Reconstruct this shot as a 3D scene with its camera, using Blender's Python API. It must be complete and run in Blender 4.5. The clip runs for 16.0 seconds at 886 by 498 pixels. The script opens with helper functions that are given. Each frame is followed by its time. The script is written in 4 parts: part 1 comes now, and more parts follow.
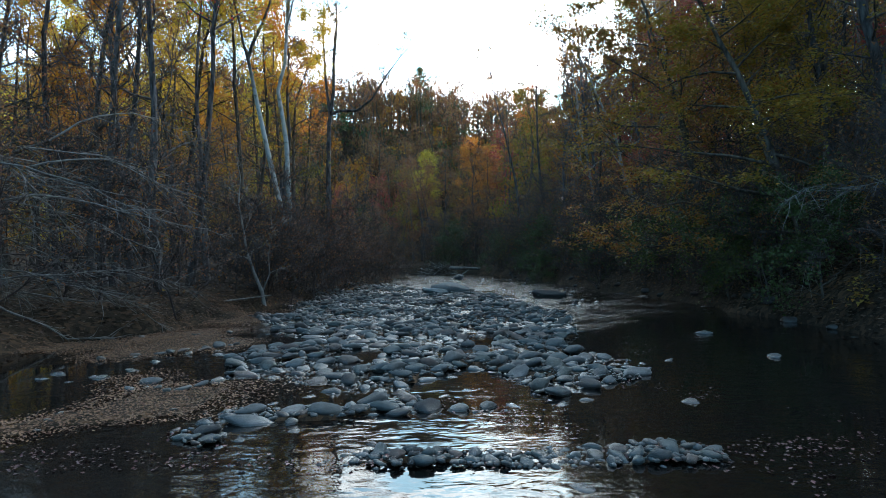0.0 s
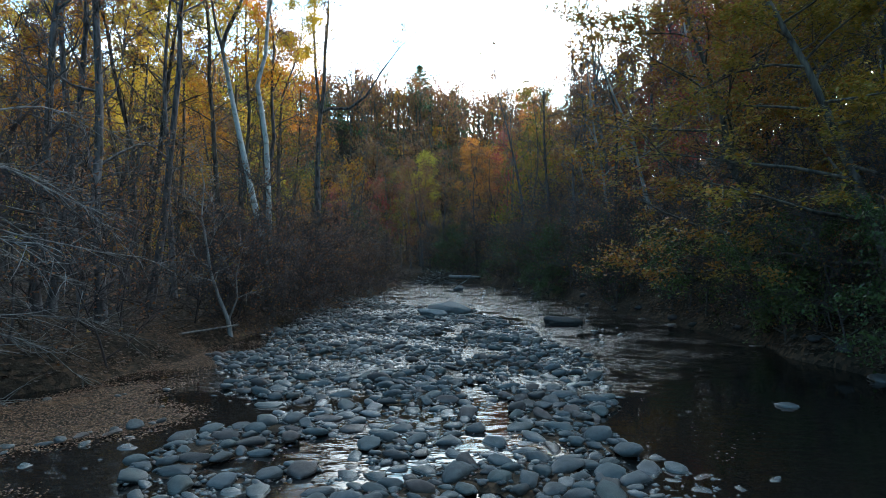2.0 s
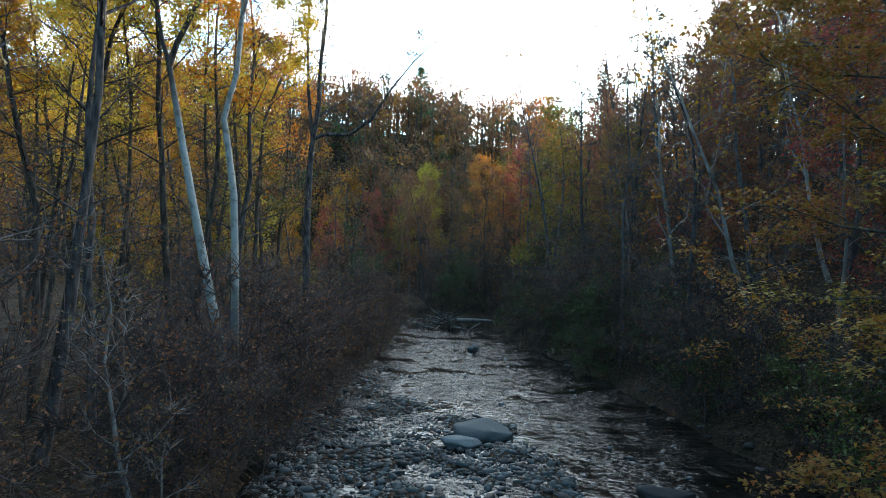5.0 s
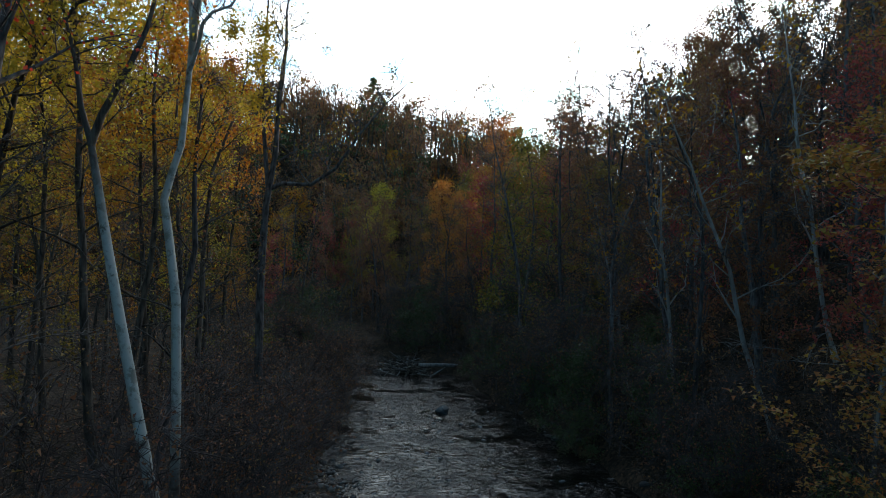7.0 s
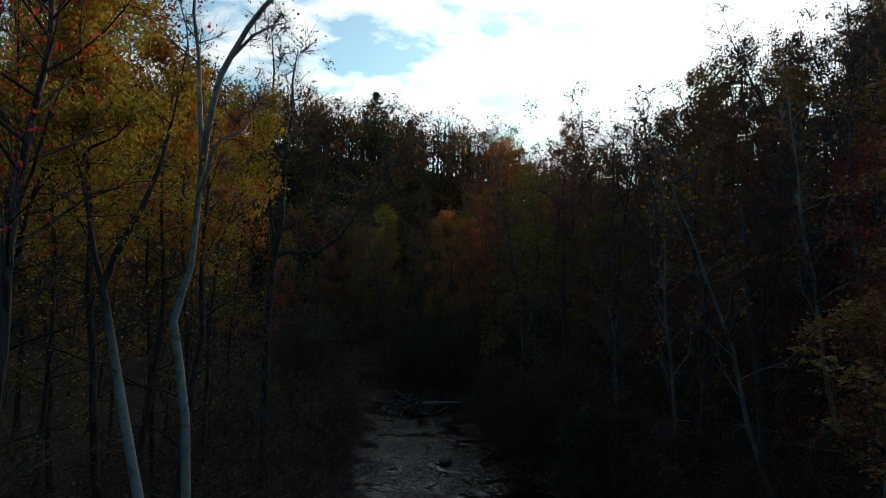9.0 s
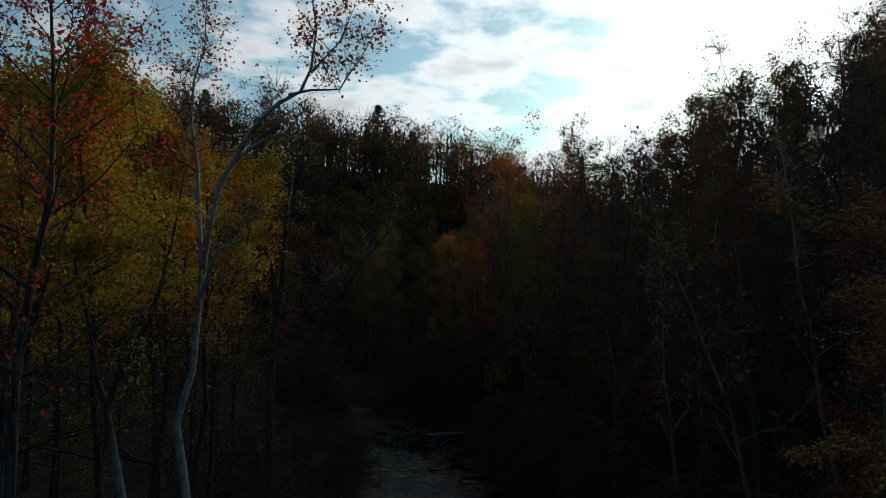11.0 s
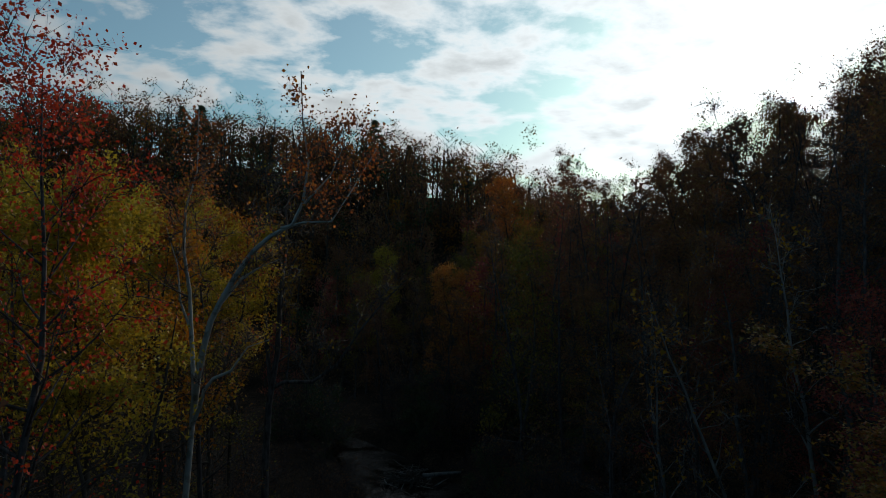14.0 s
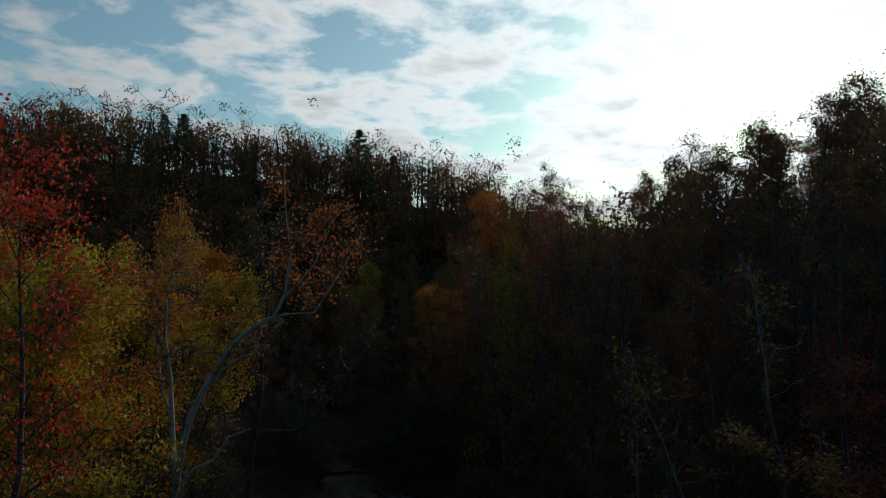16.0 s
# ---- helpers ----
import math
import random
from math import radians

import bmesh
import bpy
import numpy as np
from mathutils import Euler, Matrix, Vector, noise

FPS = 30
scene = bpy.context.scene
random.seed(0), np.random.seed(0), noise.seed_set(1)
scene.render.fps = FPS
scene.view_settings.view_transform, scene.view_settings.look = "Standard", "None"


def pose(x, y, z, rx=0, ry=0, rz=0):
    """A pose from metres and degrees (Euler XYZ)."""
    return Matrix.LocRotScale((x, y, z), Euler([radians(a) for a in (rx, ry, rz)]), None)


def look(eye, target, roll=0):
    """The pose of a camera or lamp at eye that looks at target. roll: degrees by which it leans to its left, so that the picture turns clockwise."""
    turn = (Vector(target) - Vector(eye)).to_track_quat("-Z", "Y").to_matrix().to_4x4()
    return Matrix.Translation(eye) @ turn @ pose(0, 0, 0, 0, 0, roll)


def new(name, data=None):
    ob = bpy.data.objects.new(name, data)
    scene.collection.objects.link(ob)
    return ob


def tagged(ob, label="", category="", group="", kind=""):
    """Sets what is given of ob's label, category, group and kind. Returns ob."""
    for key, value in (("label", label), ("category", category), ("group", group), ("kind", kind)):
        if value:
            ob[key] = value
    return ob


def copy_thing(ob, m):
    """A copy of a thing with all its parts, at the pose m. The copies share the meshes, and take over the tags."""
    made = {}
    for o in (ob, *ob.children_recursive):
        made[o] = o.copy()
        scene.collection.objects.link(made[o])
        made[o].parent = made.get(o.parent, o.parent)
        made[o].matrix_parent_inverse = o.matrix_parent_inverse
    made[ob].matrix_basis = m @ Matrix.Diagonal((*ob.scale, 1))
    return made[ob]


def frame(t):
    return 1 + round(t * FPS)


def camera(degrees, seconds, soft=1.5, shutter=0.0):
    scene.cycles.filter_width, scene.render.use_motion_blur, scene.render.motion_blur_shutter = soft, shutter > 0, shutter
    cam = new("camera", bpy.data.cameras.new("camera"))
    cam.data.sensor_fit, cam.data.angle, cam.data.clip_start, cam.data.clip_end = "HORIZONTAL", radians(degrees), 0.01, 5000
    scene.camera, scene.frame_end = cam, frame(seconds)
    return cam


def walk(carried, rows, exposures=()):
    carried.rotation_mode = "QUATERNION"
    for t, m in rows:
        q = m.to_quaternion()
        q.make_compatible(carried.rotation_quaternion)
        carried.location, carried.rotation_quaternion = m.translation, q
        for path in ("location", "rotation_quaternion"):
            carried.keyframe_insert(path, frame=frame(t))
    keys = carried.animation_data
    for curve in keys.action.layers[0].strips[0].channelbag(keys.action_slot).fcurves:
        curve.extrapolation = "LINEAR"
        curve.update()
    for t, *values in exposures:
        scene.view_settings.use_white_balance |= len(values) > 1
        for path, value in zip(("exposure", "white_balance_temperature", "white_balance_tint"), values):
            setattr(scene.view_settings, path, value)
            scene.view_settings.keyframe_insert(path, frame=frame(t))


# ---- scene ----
cam = camera(70.0, 16.0, soft=0.9)
PATH = [
    (0, (0.04, 0.401, 1.924), (0.043, 2.4, 1.95), -0.8),
    (0.5, (0.033, 1.145, 1.961), (0.038, 3.145, 1.986), -0.7),
    (1, (0.029, 2.042, 2.055), (0.037, 4.042, 2.077), -0.6),
    (1.5, (0.031, 3.028, 2.323), (0.039, 5.028, 2.347), -0.4),
    (2, (0.026, 4.114, 2.74), (0.034, 6.114, 2.765), -0.2),
    (2.5, (-0.145, 5.308, 3.252), (-0.129, 7.307, 3.276), 0.3),
    (3, (-0.26, 6.551, 3.775), (-0.245, 8.551, 3.796), 0.5),
    (3.5, (-0.428, 7.856, 4.298), (-0.411, 9.856, 4.319), 0.8),
    (4, (-0.83, 9.365, 4.977), (-0.801, 11.365, 4.997), 1.1),
    (4.2, (-0.958, 9.954, 5.212), (-0.925, 11.953, 5.23), 1.3),
    (6.3, (-2.424, 15.626, 8.464), (-2.379, 17.625, 8.482), 1.5),
    (6.5, (-2.539, 15.842, 8.718), (-2.476, 17.841, 8.74), 1.6),
    (7, (-2.916, 16.238, 9.386), (-2.704, 18.226, 9.417), 2.0),
    (7.5, (-3.115, 16.325, 10.181), (-2.877, 18.311, 10.212), 2.1),
    (8, (-3.209, 16.299, 10.998), (-2.983, 18.286, 11.026), 2.3),
    (8.5, (-3.218, 16.216, 11.794), (-3.003, 18.205, 11.822), 2.2),
    (9, (-3.192, 16.083, 12.55), (-2.985, 18.072, 12.579), 2.1),
    (9.5, (-3.124, 15.896, 13.374), (-2.923, 17.886, 13.401), 1.9),
    (10, (-3.036, 15.77, 14.168), (-2.839, 17.76, 14.193), 1.7),
    (10.2, (-3.065, 15.789, 14.394), (-2.867, 17.779, 14.421), 1.5),
    (12.3, (-2.992, 15.609, 16.776), (-2.808, 17.601, 16.795), 1.4),
    (12.5, (-2.994, 15.616, 16.986), (-2.811, 17.607, 17.008), 1.5),
    (13, (-3.011, 15.647, 17.559), (-2.827, 17.638, 17.58), 1.4),
    (13.5, (-2.99, 15.665, 18.147), (-2.795, 17.655, 18.167), 1.3),
    (14, (-2.991, 15.667, 18.696), (-2.792, 17.656, 18.716), 1.2),
    (14.5, (-2.989, 15.615, 19.267), (-2.789, 17.604, 19.287), 1.2),
    (15, (-2.986, 15.572, 19.893), (-2.781, 17.561, 19.91), 1.5),
    (15.5, (-2.986, 15.518, 20.489), (-2.75, 17.504, 20.507), 1.7),
    (16, (-3.0, 15.56, 21.059), (-2.753, 17.545, 21.077), 1.4),
]

# exposure falls as the bright sky fills more of the view
EXPO = [(0.0, 1.5), (2.0, 1.66), (4.2, 1.7), (6.5, 0.72), (7.5, -0.1), (9.0, -1.1), (10.2, -1.55), (12.5, -1.85), (16.0, -1.9)]
walk(cam, [(t, look(eye, target, roll)) for t, eye, target, roll in PATH], EXPO)

# ------------------------------------------------------------------ light
SUN_AZ, SUN_EL = 35.0, 13.2          # degrees right of +y, above the horizon
sun_dir = Vector((math.sin(radians(SUN_AZ)) * math.cos(radians(SUN_EL)),
                  math.cos(radians(SUN_AZ)) * math.cos(radians(SUN_EL)), math.sin(radians(SUN_EL))))


def build_world():
    w = bpy.data.worlds.new("sky")
    scene.world = w
    w.use_nodes = True
    nt = w.node_tree
    nt.nodes.clear()
    N, L = nt.nodes.new, nt.links.new
    out, bg = N("ShaderNodeOutputWorld"), N("ShaderNodeBackground")
    sky = N("ShaderNodeTexSky")
    sky.sky_type, sky.sun_disc = "NISHITA", False
    sky.sun_elevation, sky.sun_rotation = radians(SUN_EL), radians(SUN_AZ)
    sky.dust_density, sky.air_density, sky.ozone_density = 1.0, 1.0, 2.0
    geo = N("ShaderNodeTexCoord")
    sep = N("ShaderNodeSeparateXYZ")
    L(geo.outputs["Generated"], sep.inputs[0])
    # cloud sheet: the direction laid on a flat layer overhead
    up = N("ShaderNodeMath"); up.operation = "ADD"; up.inputs[1].default_value = 0.16
    mx = N("ShaderNodeMath"); mx.operation = "MAXIMUM"; mx.inputs[1].default_value = 0.02
    L(sep.outputs[2], up.inputs[0]); L(up.outputs[0], mx.inputs[0])
    dx = N("ShaderNodeMath"); dx.operation = "DIVIDE"
    dy = N("ShaderNodeMath"); dy.operation = "DIVIDE"
    L(sep.outputs[0], dx.inputs[0]); L(mx.outputs[0], dx.inputs[1])
    L(sep.outputs[1], dy.inputs[0]); L(mx.outputs[0], dy.inputs[1])
    com = N("ShaderNodeCombineXYZ")
    L(dx.outputs[0], com.inputs[0]); L(dy.outputs[0], com.inputs[1])
    no = N("ShaderNodeTexNoise")
    no.inputs["Scale"].default_value, no.inputs["Detail"].default_value, no.inputs["Roughness"].default_value = 2.7, 12, 0.58
    no.inputs["Distortion"].default_value = 0.15
    L(com.outputs[0], no.inputs["Vector"])
    ramp = N("ShaderNodeValToRGB")
    ramp.color_ramp.elements[0].position, ramp.color_ramp.elements[1].position = 0.475, 0.59
    ramp.color_ramp.elements[0].color = (0.14, 0.14, 0.14, 1)     # a thin veil everywhere
    cover = N("ShaderNodeMath")
    L(no.outputs[0], cover.inputs[0]); L(cover.outputs[0], ramp.inputs[0])
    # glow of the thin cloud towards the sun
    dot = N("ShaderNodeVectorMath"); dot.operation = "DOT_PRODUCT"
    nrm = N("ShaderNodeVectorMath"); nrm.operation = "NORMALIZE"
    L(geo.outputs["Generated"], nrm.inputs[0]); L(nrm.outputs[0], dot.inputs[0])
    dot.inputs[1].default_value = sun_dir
    # the cloud thins out away from the sun
    thin = N("ShaderNodeMath"); thin.operation = "MULTIPLY_ADD"; thin.inputs[1].default_value, thin.inputs[2].default_value = 0.16, -0.085
    L(dot.outputs["Value"], thin.inputs[0]); L(thin.outputs[0], cover.inputs[1])
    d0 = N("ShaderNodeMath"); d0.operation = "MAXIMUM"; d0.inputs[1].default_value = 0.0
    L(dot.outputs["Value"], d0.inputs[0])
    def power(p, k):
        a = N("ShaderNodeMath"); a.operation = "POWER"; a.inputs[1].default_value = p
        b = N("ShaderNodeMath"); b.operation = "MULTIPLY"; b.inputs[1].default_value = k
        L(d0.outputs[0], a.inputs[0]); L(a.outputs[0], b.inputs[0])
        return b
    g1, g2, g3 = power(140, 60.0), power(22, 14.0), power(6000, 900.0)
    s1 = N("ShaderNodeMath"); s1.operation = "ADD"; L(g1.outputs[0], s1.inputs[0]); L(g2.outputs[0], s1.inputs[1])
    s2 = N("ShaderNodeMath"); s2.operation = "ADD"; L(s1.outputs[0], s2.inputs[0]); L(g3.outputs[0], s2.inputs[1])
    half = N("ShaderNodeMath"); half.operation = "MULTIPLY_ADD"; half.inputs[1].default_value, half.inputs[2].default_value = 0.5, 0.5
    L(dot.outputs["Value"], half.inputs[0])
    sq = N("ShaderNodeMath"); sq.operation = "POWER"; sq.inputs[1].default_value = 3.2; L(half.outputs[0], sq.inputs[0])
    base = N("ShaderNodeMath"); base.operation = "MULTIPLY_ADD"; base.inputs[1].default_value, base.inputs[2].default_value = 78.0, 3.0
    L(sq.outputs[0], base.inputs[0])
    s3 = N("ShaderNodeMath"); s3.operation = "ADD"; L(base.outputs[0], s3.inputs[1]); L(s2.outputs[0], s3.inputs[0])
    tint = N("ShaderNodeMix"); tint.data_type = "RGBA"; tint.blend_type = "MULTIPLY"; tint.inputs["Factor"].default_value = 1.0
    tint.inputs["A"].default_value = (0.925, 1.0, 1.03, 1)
    # thick parts of the cloud are greyer underneath
    belly = N("ShaderNodeMapRange"); belly.inputs["From Min"].default_value, belly.inputs["From Max"].default_value = 0.56, 0.72
    belly.inputs["To Min"].default_value, belly.inputs["To Max"].default_value = 1.0, 0.68
    L(cover.outputs[0], belly.inputs[0])
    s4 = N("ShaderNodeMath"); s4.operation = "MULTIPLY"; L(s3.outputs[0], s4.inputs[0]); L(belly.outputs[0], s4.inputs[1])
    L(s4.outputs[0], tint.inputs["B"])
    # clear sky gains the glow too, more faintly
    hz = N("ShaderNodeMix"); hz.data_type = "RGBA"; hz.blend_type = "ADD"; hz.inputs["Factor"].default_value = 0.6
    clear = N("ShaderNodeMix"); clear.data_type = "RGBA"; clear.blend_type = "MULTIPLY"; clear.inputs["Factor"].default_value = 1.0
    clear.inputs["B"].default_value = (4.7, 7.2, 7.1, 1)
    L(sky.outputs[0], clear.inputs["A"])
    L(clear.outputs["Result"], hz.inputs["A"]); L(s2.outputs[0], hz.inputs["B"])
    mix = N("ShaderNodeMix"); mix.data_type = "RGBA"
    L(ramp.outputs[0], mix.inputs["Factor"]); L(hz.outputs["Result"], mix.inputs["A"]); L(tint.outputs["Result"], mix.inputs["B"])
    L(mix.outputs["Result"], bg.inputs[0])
    bg.inputs[1].default_value = 0.05
    L(bg.outputs[0], out.inputs[0])


build_world()
sun = new("sun", bpy.data.lights.new("sun", "SUN"))
sun.data.energy, sun.data.angle, sun.data.color = 5.0, radians(0.53), (1.0, 0.80, 0.56)
sun.matrix_world = look(sun_dir * 300, (0, 0, 0))

# ------------------------------------------------------------------ materials


def node_mat(name):
    m = bpy.data.materials.new(name)
    m.use_nodes = True
    nt = m.node_tree
    return m, nt.nodes.new, nt.links.new, nt.nodes["Principled BSDF"], nt.nodes["Material Output"]


def set_ramp(r, stops):
    e = r.color_ramp.elements
    while len(e) > 1:
        e.remove(e[-1])
    e[0].position, e[0].color = stops[0][0], (*stops[0][1], 1)
    for p, c in stops[1:]:
        q = e.new(p)
        q.color = (*c, 1)


def leaf_mat(name, stops, through_light=0.5, rough=0.55):
    """Leaf colour drawn leaf by leaf and tree by tree from a palette; light passes through the blade."""
    m, N, L, bs, out = node_mat(name)
    geo, ob = N("ShaderNodeNewGeometry"), N("ShaderNodeObjectInfo")
    a = N("ShaderNodeMath"); a.operation = "MULTIPLY"; a.inputs[1].default_value = 0.62
    b = N("ShaderNodeMath"); b.operation = "MULTIPLY_ADD"; b.inputs[1].default_value = 0.38
    L(geo.outputs["Random Per Island"], a.inputs[0]); L(ob.outputs["Random"], b.inputs[0]); L(a.outputs[0], b.inputs[2])
    r = N("ShaderNodeValToRGB"); set_ramp(r, stops); L(b.outputs[0], r.inputs[0])
    no = N("ShaderNodeTexNoise"); no.inputs["Scale"].default_value = 30
    hs = N("ShaderNodeHueSaturation"); L(r.outputs[0], hs.inputs["Color"])
    mr = N("ShaderNodeMapRange"); mr.inputs["To Min"].default_value, mr.inputs["To Max"].default_value = 0.7, 1.3
    L(no.outputs[0], mr.inputs[0]); L(mr.outputs[0], hs.inputs["Value"])
    L(hs.outputs[0], bs.inputs["Base Color"])
    bs.inputs["Roughness"].default_value = rough
    bs.inputs["Specular IOR Level"].default_value = 0.25
    tr, mix = N("ShaderNodeBsdfTranslucent"), N("ShaderNodeMixShader")
    mix.inputs[0].default_value = through_light
    L(hs.outputs[0], tr.inputs[0]); L(bs.outputs[0], mix.inputs[1]); L(tr.outputs[0], mix.inputs[2]); L(mix.outputs[0], out.inputs[0])
    return m


def bark_mat(name, dark, light, scale=6.0, patch=0.0, patch_col=(0.5, 0.5, 0.46), top=0.0):
    m, N, L, bs, out = node_mat(name)
    tc, ob = N("ShaderNodeTexCoord"), N("ShaderNodeObjectInfo")
    mp = N("ShaderNodeMapping"); mp.inputs["Scale"].default_value = (1, 1, 0.25)
    L(tc.outputs["Object"], mp.inputs[0])
    no = N("ShaderNodeTexNoise"); no.inputs["Scale"].default_value, no.inputs["Detail"].default_value = scale, 6
    L(mp.outputs[0], no.inputs["Vector"])
    r = N("ShaderNodeValToRGB"); set_ramp(r, [(0.35, dark), (0.68, light)]); L(no.outputs[0], r.inputs[0])
    col = r.outputs[0]
    if patch:
        n2 = N("ShaderNodeTexNoise"); n2.inputs["Scale"].default_value, n2.inputs["Detail"].default_value, n2.inputs["Roughness"].default_value = 2.6, 7, 0.7
        L(tc.outputs["Object"], n2.inputs["Vector"])
        r2 = N("ShaderNodeValToRGB"); set_ramp(r2, [(0.5 - patch * 0.2, (0, 0, 0)), (0.58 - patch * 0.2, (1, 1, 1))]); L(n2.outputs[0], r2.inputs[0])
        mx = N("ShaderNodeMix"); mx.data_type = "RGBA"; mx.inputs["B"].default_value = (*patch_col, 1)
        L(r2.outputs[0], mx.inputs["Factor"]); L(col, mx.inputs["A"]); col = mx.outputs["Result"]
    if patch:
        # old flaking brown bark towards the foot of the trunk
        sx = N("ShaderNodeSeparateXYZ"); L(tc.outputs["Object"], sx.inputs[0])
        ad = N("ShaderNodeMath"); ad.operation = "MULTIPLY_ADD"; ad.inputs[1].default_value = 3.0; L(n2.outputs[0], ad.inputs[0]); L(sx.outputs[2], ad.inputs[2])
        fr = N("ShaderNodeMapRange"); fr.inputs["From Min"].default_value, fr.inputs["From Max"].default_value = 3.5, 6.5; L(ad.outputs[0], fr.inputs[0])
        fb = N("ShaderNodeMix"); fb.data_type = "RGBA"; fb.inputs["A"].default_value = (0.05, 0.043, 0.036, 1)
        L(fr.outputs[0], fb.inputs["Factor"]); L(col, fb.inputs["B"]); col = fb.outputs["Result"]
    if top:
        # the upper stem turns dark brown above the height top
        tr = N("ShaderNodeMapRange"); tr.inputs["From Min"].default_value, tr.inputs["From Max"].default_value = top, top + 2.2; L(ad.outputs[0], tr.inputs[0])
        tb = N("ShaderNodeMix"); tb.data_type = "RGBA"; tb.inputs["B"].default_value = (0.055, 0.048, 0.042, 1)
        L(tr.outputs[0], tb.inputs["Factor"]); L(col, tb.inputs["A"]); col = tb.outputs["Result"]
    hs = N("ShaderNodeHueSaturation"); L(col, hs.inputs["Color"])
    mr = N("ShaderNodeMapRange"); mr.inputs["To Min"].default_value, mr.inputs["To Max"].default_value = 0.75, 1.3
    L(ob.outputs["Random"], mr.inputs[0]); L(mr.outputs[0], hs.inputs["Value"]); L(hs.outputs[0], bs.inputs["Base Color"])
    bs.inputs["Roughness"].default_value = 0.85
    bs.inputs["Specular IOR Level"].default_value = 0.2
    bp = N("ShaderNodeBump"); bp.inputs["Strength"].default_value, bp.inputs["Distance"].default_value = 0.6, 0.03
    L(no.outputs[0], bp.inputs["Height"]); L(bp.outputs[0], bs.inputs["Normal"])
    return m


def stone_mat(name, lo, hi):
    m, N, L, bs, out = node_mat(name)
    tc, geo, ob = N("ShaderNodeTexCoord"), N("ShaderNodeNewGeometry"), N("ShaderNodeObjectInfo")
    ad = N("ShaderNodeMath"); L(geo.outputs["Random Per Island"], ad.inputs[0]); L(ob.outputs["Random"], ad.inputs[1])
    fr = N("ShaderNodeMath"); fr.operation = "FRACT"; L(ad.outputs[0], fr.inputs[0])
    r = N("ShaderNodeValToRGB"); mid = [(a + b) / 2 for a, b in zip(lo, hi)]
    set_ramp(r, [(0, lo), (0.14, (mid[0] * 1.25, mid[1] * 0.85, mid[2] * 0.72)), (0.25, (mid[0] * 0.75, mid[1] * 0.9, mid[2] * 0.84)), (0.45, tuple(m * 0.8 for m in mid)), (0.7, (mid[0] * 0.86, mid[1] * 1.02, mid[2] * 1.02)), (0.9, tuple(mid)), (1, hi)]); L(fr.outputs[0], r.inputs[0])
    no = N("ShaderNodeTexNoise"); no.inputs["Scale"].default_value, no.inputs["Detail"].default_value = 14, 8
    L(geo.outputs["Position"], no.inputs["Vector"])
    n2 = N("ShaderNodeTexNoise"); n2.inputs["Scale"].default_value, n2.inputs["Detail"].default_value = 90, 3
    L(geo.outputs["Position"], n2.inputs["Vector"])
    hs = N("ShaderNodeHueSaturation"); L(r.outputs[0], hs.inputs["Color"])
    mr = N("ShaderNodeMapRange"); mr.inputs["To Min"].default_value, mr.inputs["To Max"].default_value = 0.45, 1.5
    L(no.outputs[0], mr.inputs[0]); L(mr.outputs[0], hs.inputs["Value"]); L(hs.outputs[0], bs.inputs["Base Color"])
    # wet at the waterline, dry above
    sp = N("ShaderNodeSeparateXYZ"); L(geo.outputs["Position"], sp.inputs[0])
    wr = N("ShaderNodeMapRange"); wr.inputs["From Min"].default_value, wr.inputs["From Max"].default_value = 0.02, 0.10
    wr.inputs["To Min"].default_value, wr.inputs["To Max"].default_value = 0.25, 0.85
    bs.inputs["Specular IOR Level"].default_value = 0.35
    L(sp.outputs[2], wr.inputs[0]); L(wr.outputs[0], bs.inputs["Roughness"])
    bp = N("ShaderNodeBump"); bp.inputs["Strength"].default_value, bp.inputs["Distance"].default_value = 0.6, 0.014
    sm = N("ShaderNodeMath"); L(no.outputs[0], sm.inputs[0]); L(n2.outputs[0], sm.inputs[1])
    L(sm.outputs[0], bp.inputs["Height"]); L(bp.outputs[0], bs.inputs["Normal"])
    return m


def ground_mat():
    m, N, L, bs, out = node_mat("leaf_strewn_soil")
    geo = N("ShaderNodeNewGeometry")
    no = N("ShaderNodeTexNoise"); no.inputs["Scale"].default_value, no.inputs["Detail"].default_value = 0.45, 8
    vo = N("ShaderNodeTexVoronoi"); vo.inputs["Scale"].default_value = 9.0
    fine = N("ShaderNodeTexNoise"); fine.inputs["Scale"].default_value, fine.inputs["Detail"].default_value = 22, 6
    for n in (no, vo, fine):
        L(geo.outputs["Position"], n.inputs["Vector"])
    r = N("ShaderNodeValToRGB"); set_ramp(r, [(0.3, (0.014, 0.011, 0.008)), (0.55, (0.032, 0.023, 0.016)), (0.75, (0.06, 0.04, 0.025))])
    L(no.outputs[0], r.inputs[0])
    sep = N("ShaderNodeSeparateColor"); L(vo.outputs["Color"], sep.inputs[0])
    r2 = N("ShaderNodeValToRGB"); set_ramp(r2, [(0, (0.35, 0.35, 0.35)), (0.6, (1, 1, 1)), (1, (2.2, 1.8, 1.5))]); L(sep.outputs[0], r2.inputs[0])
    mx = N("ShaderNodeMix"); mx.data_type = "RGBA"; mx.blend_type = "MULTIPLY"; mx.inputs["Factor"].default_value = 1
    L(r.outputs[0], mx.inputs["A"]); L(r2.outputs[0], mx.inputs["B"]); L(mx.outputs["Result"], bs.inputs["Base Color"])
    bs.inputs["Roughness"].default_value = 0.95
    bs.inputs["Specular IOR Level"].default_value = 0.08
    bp = N("ShaderNodeBump"); bp.inputs["Strength"].default_value, bp.inputs["Distance"].default_value = 0.8, 0.05
    L(fine.outputs[0], bp.inputs["Height"]); L(bp.outputs[0], bs.inputs["Normal"])
    return m


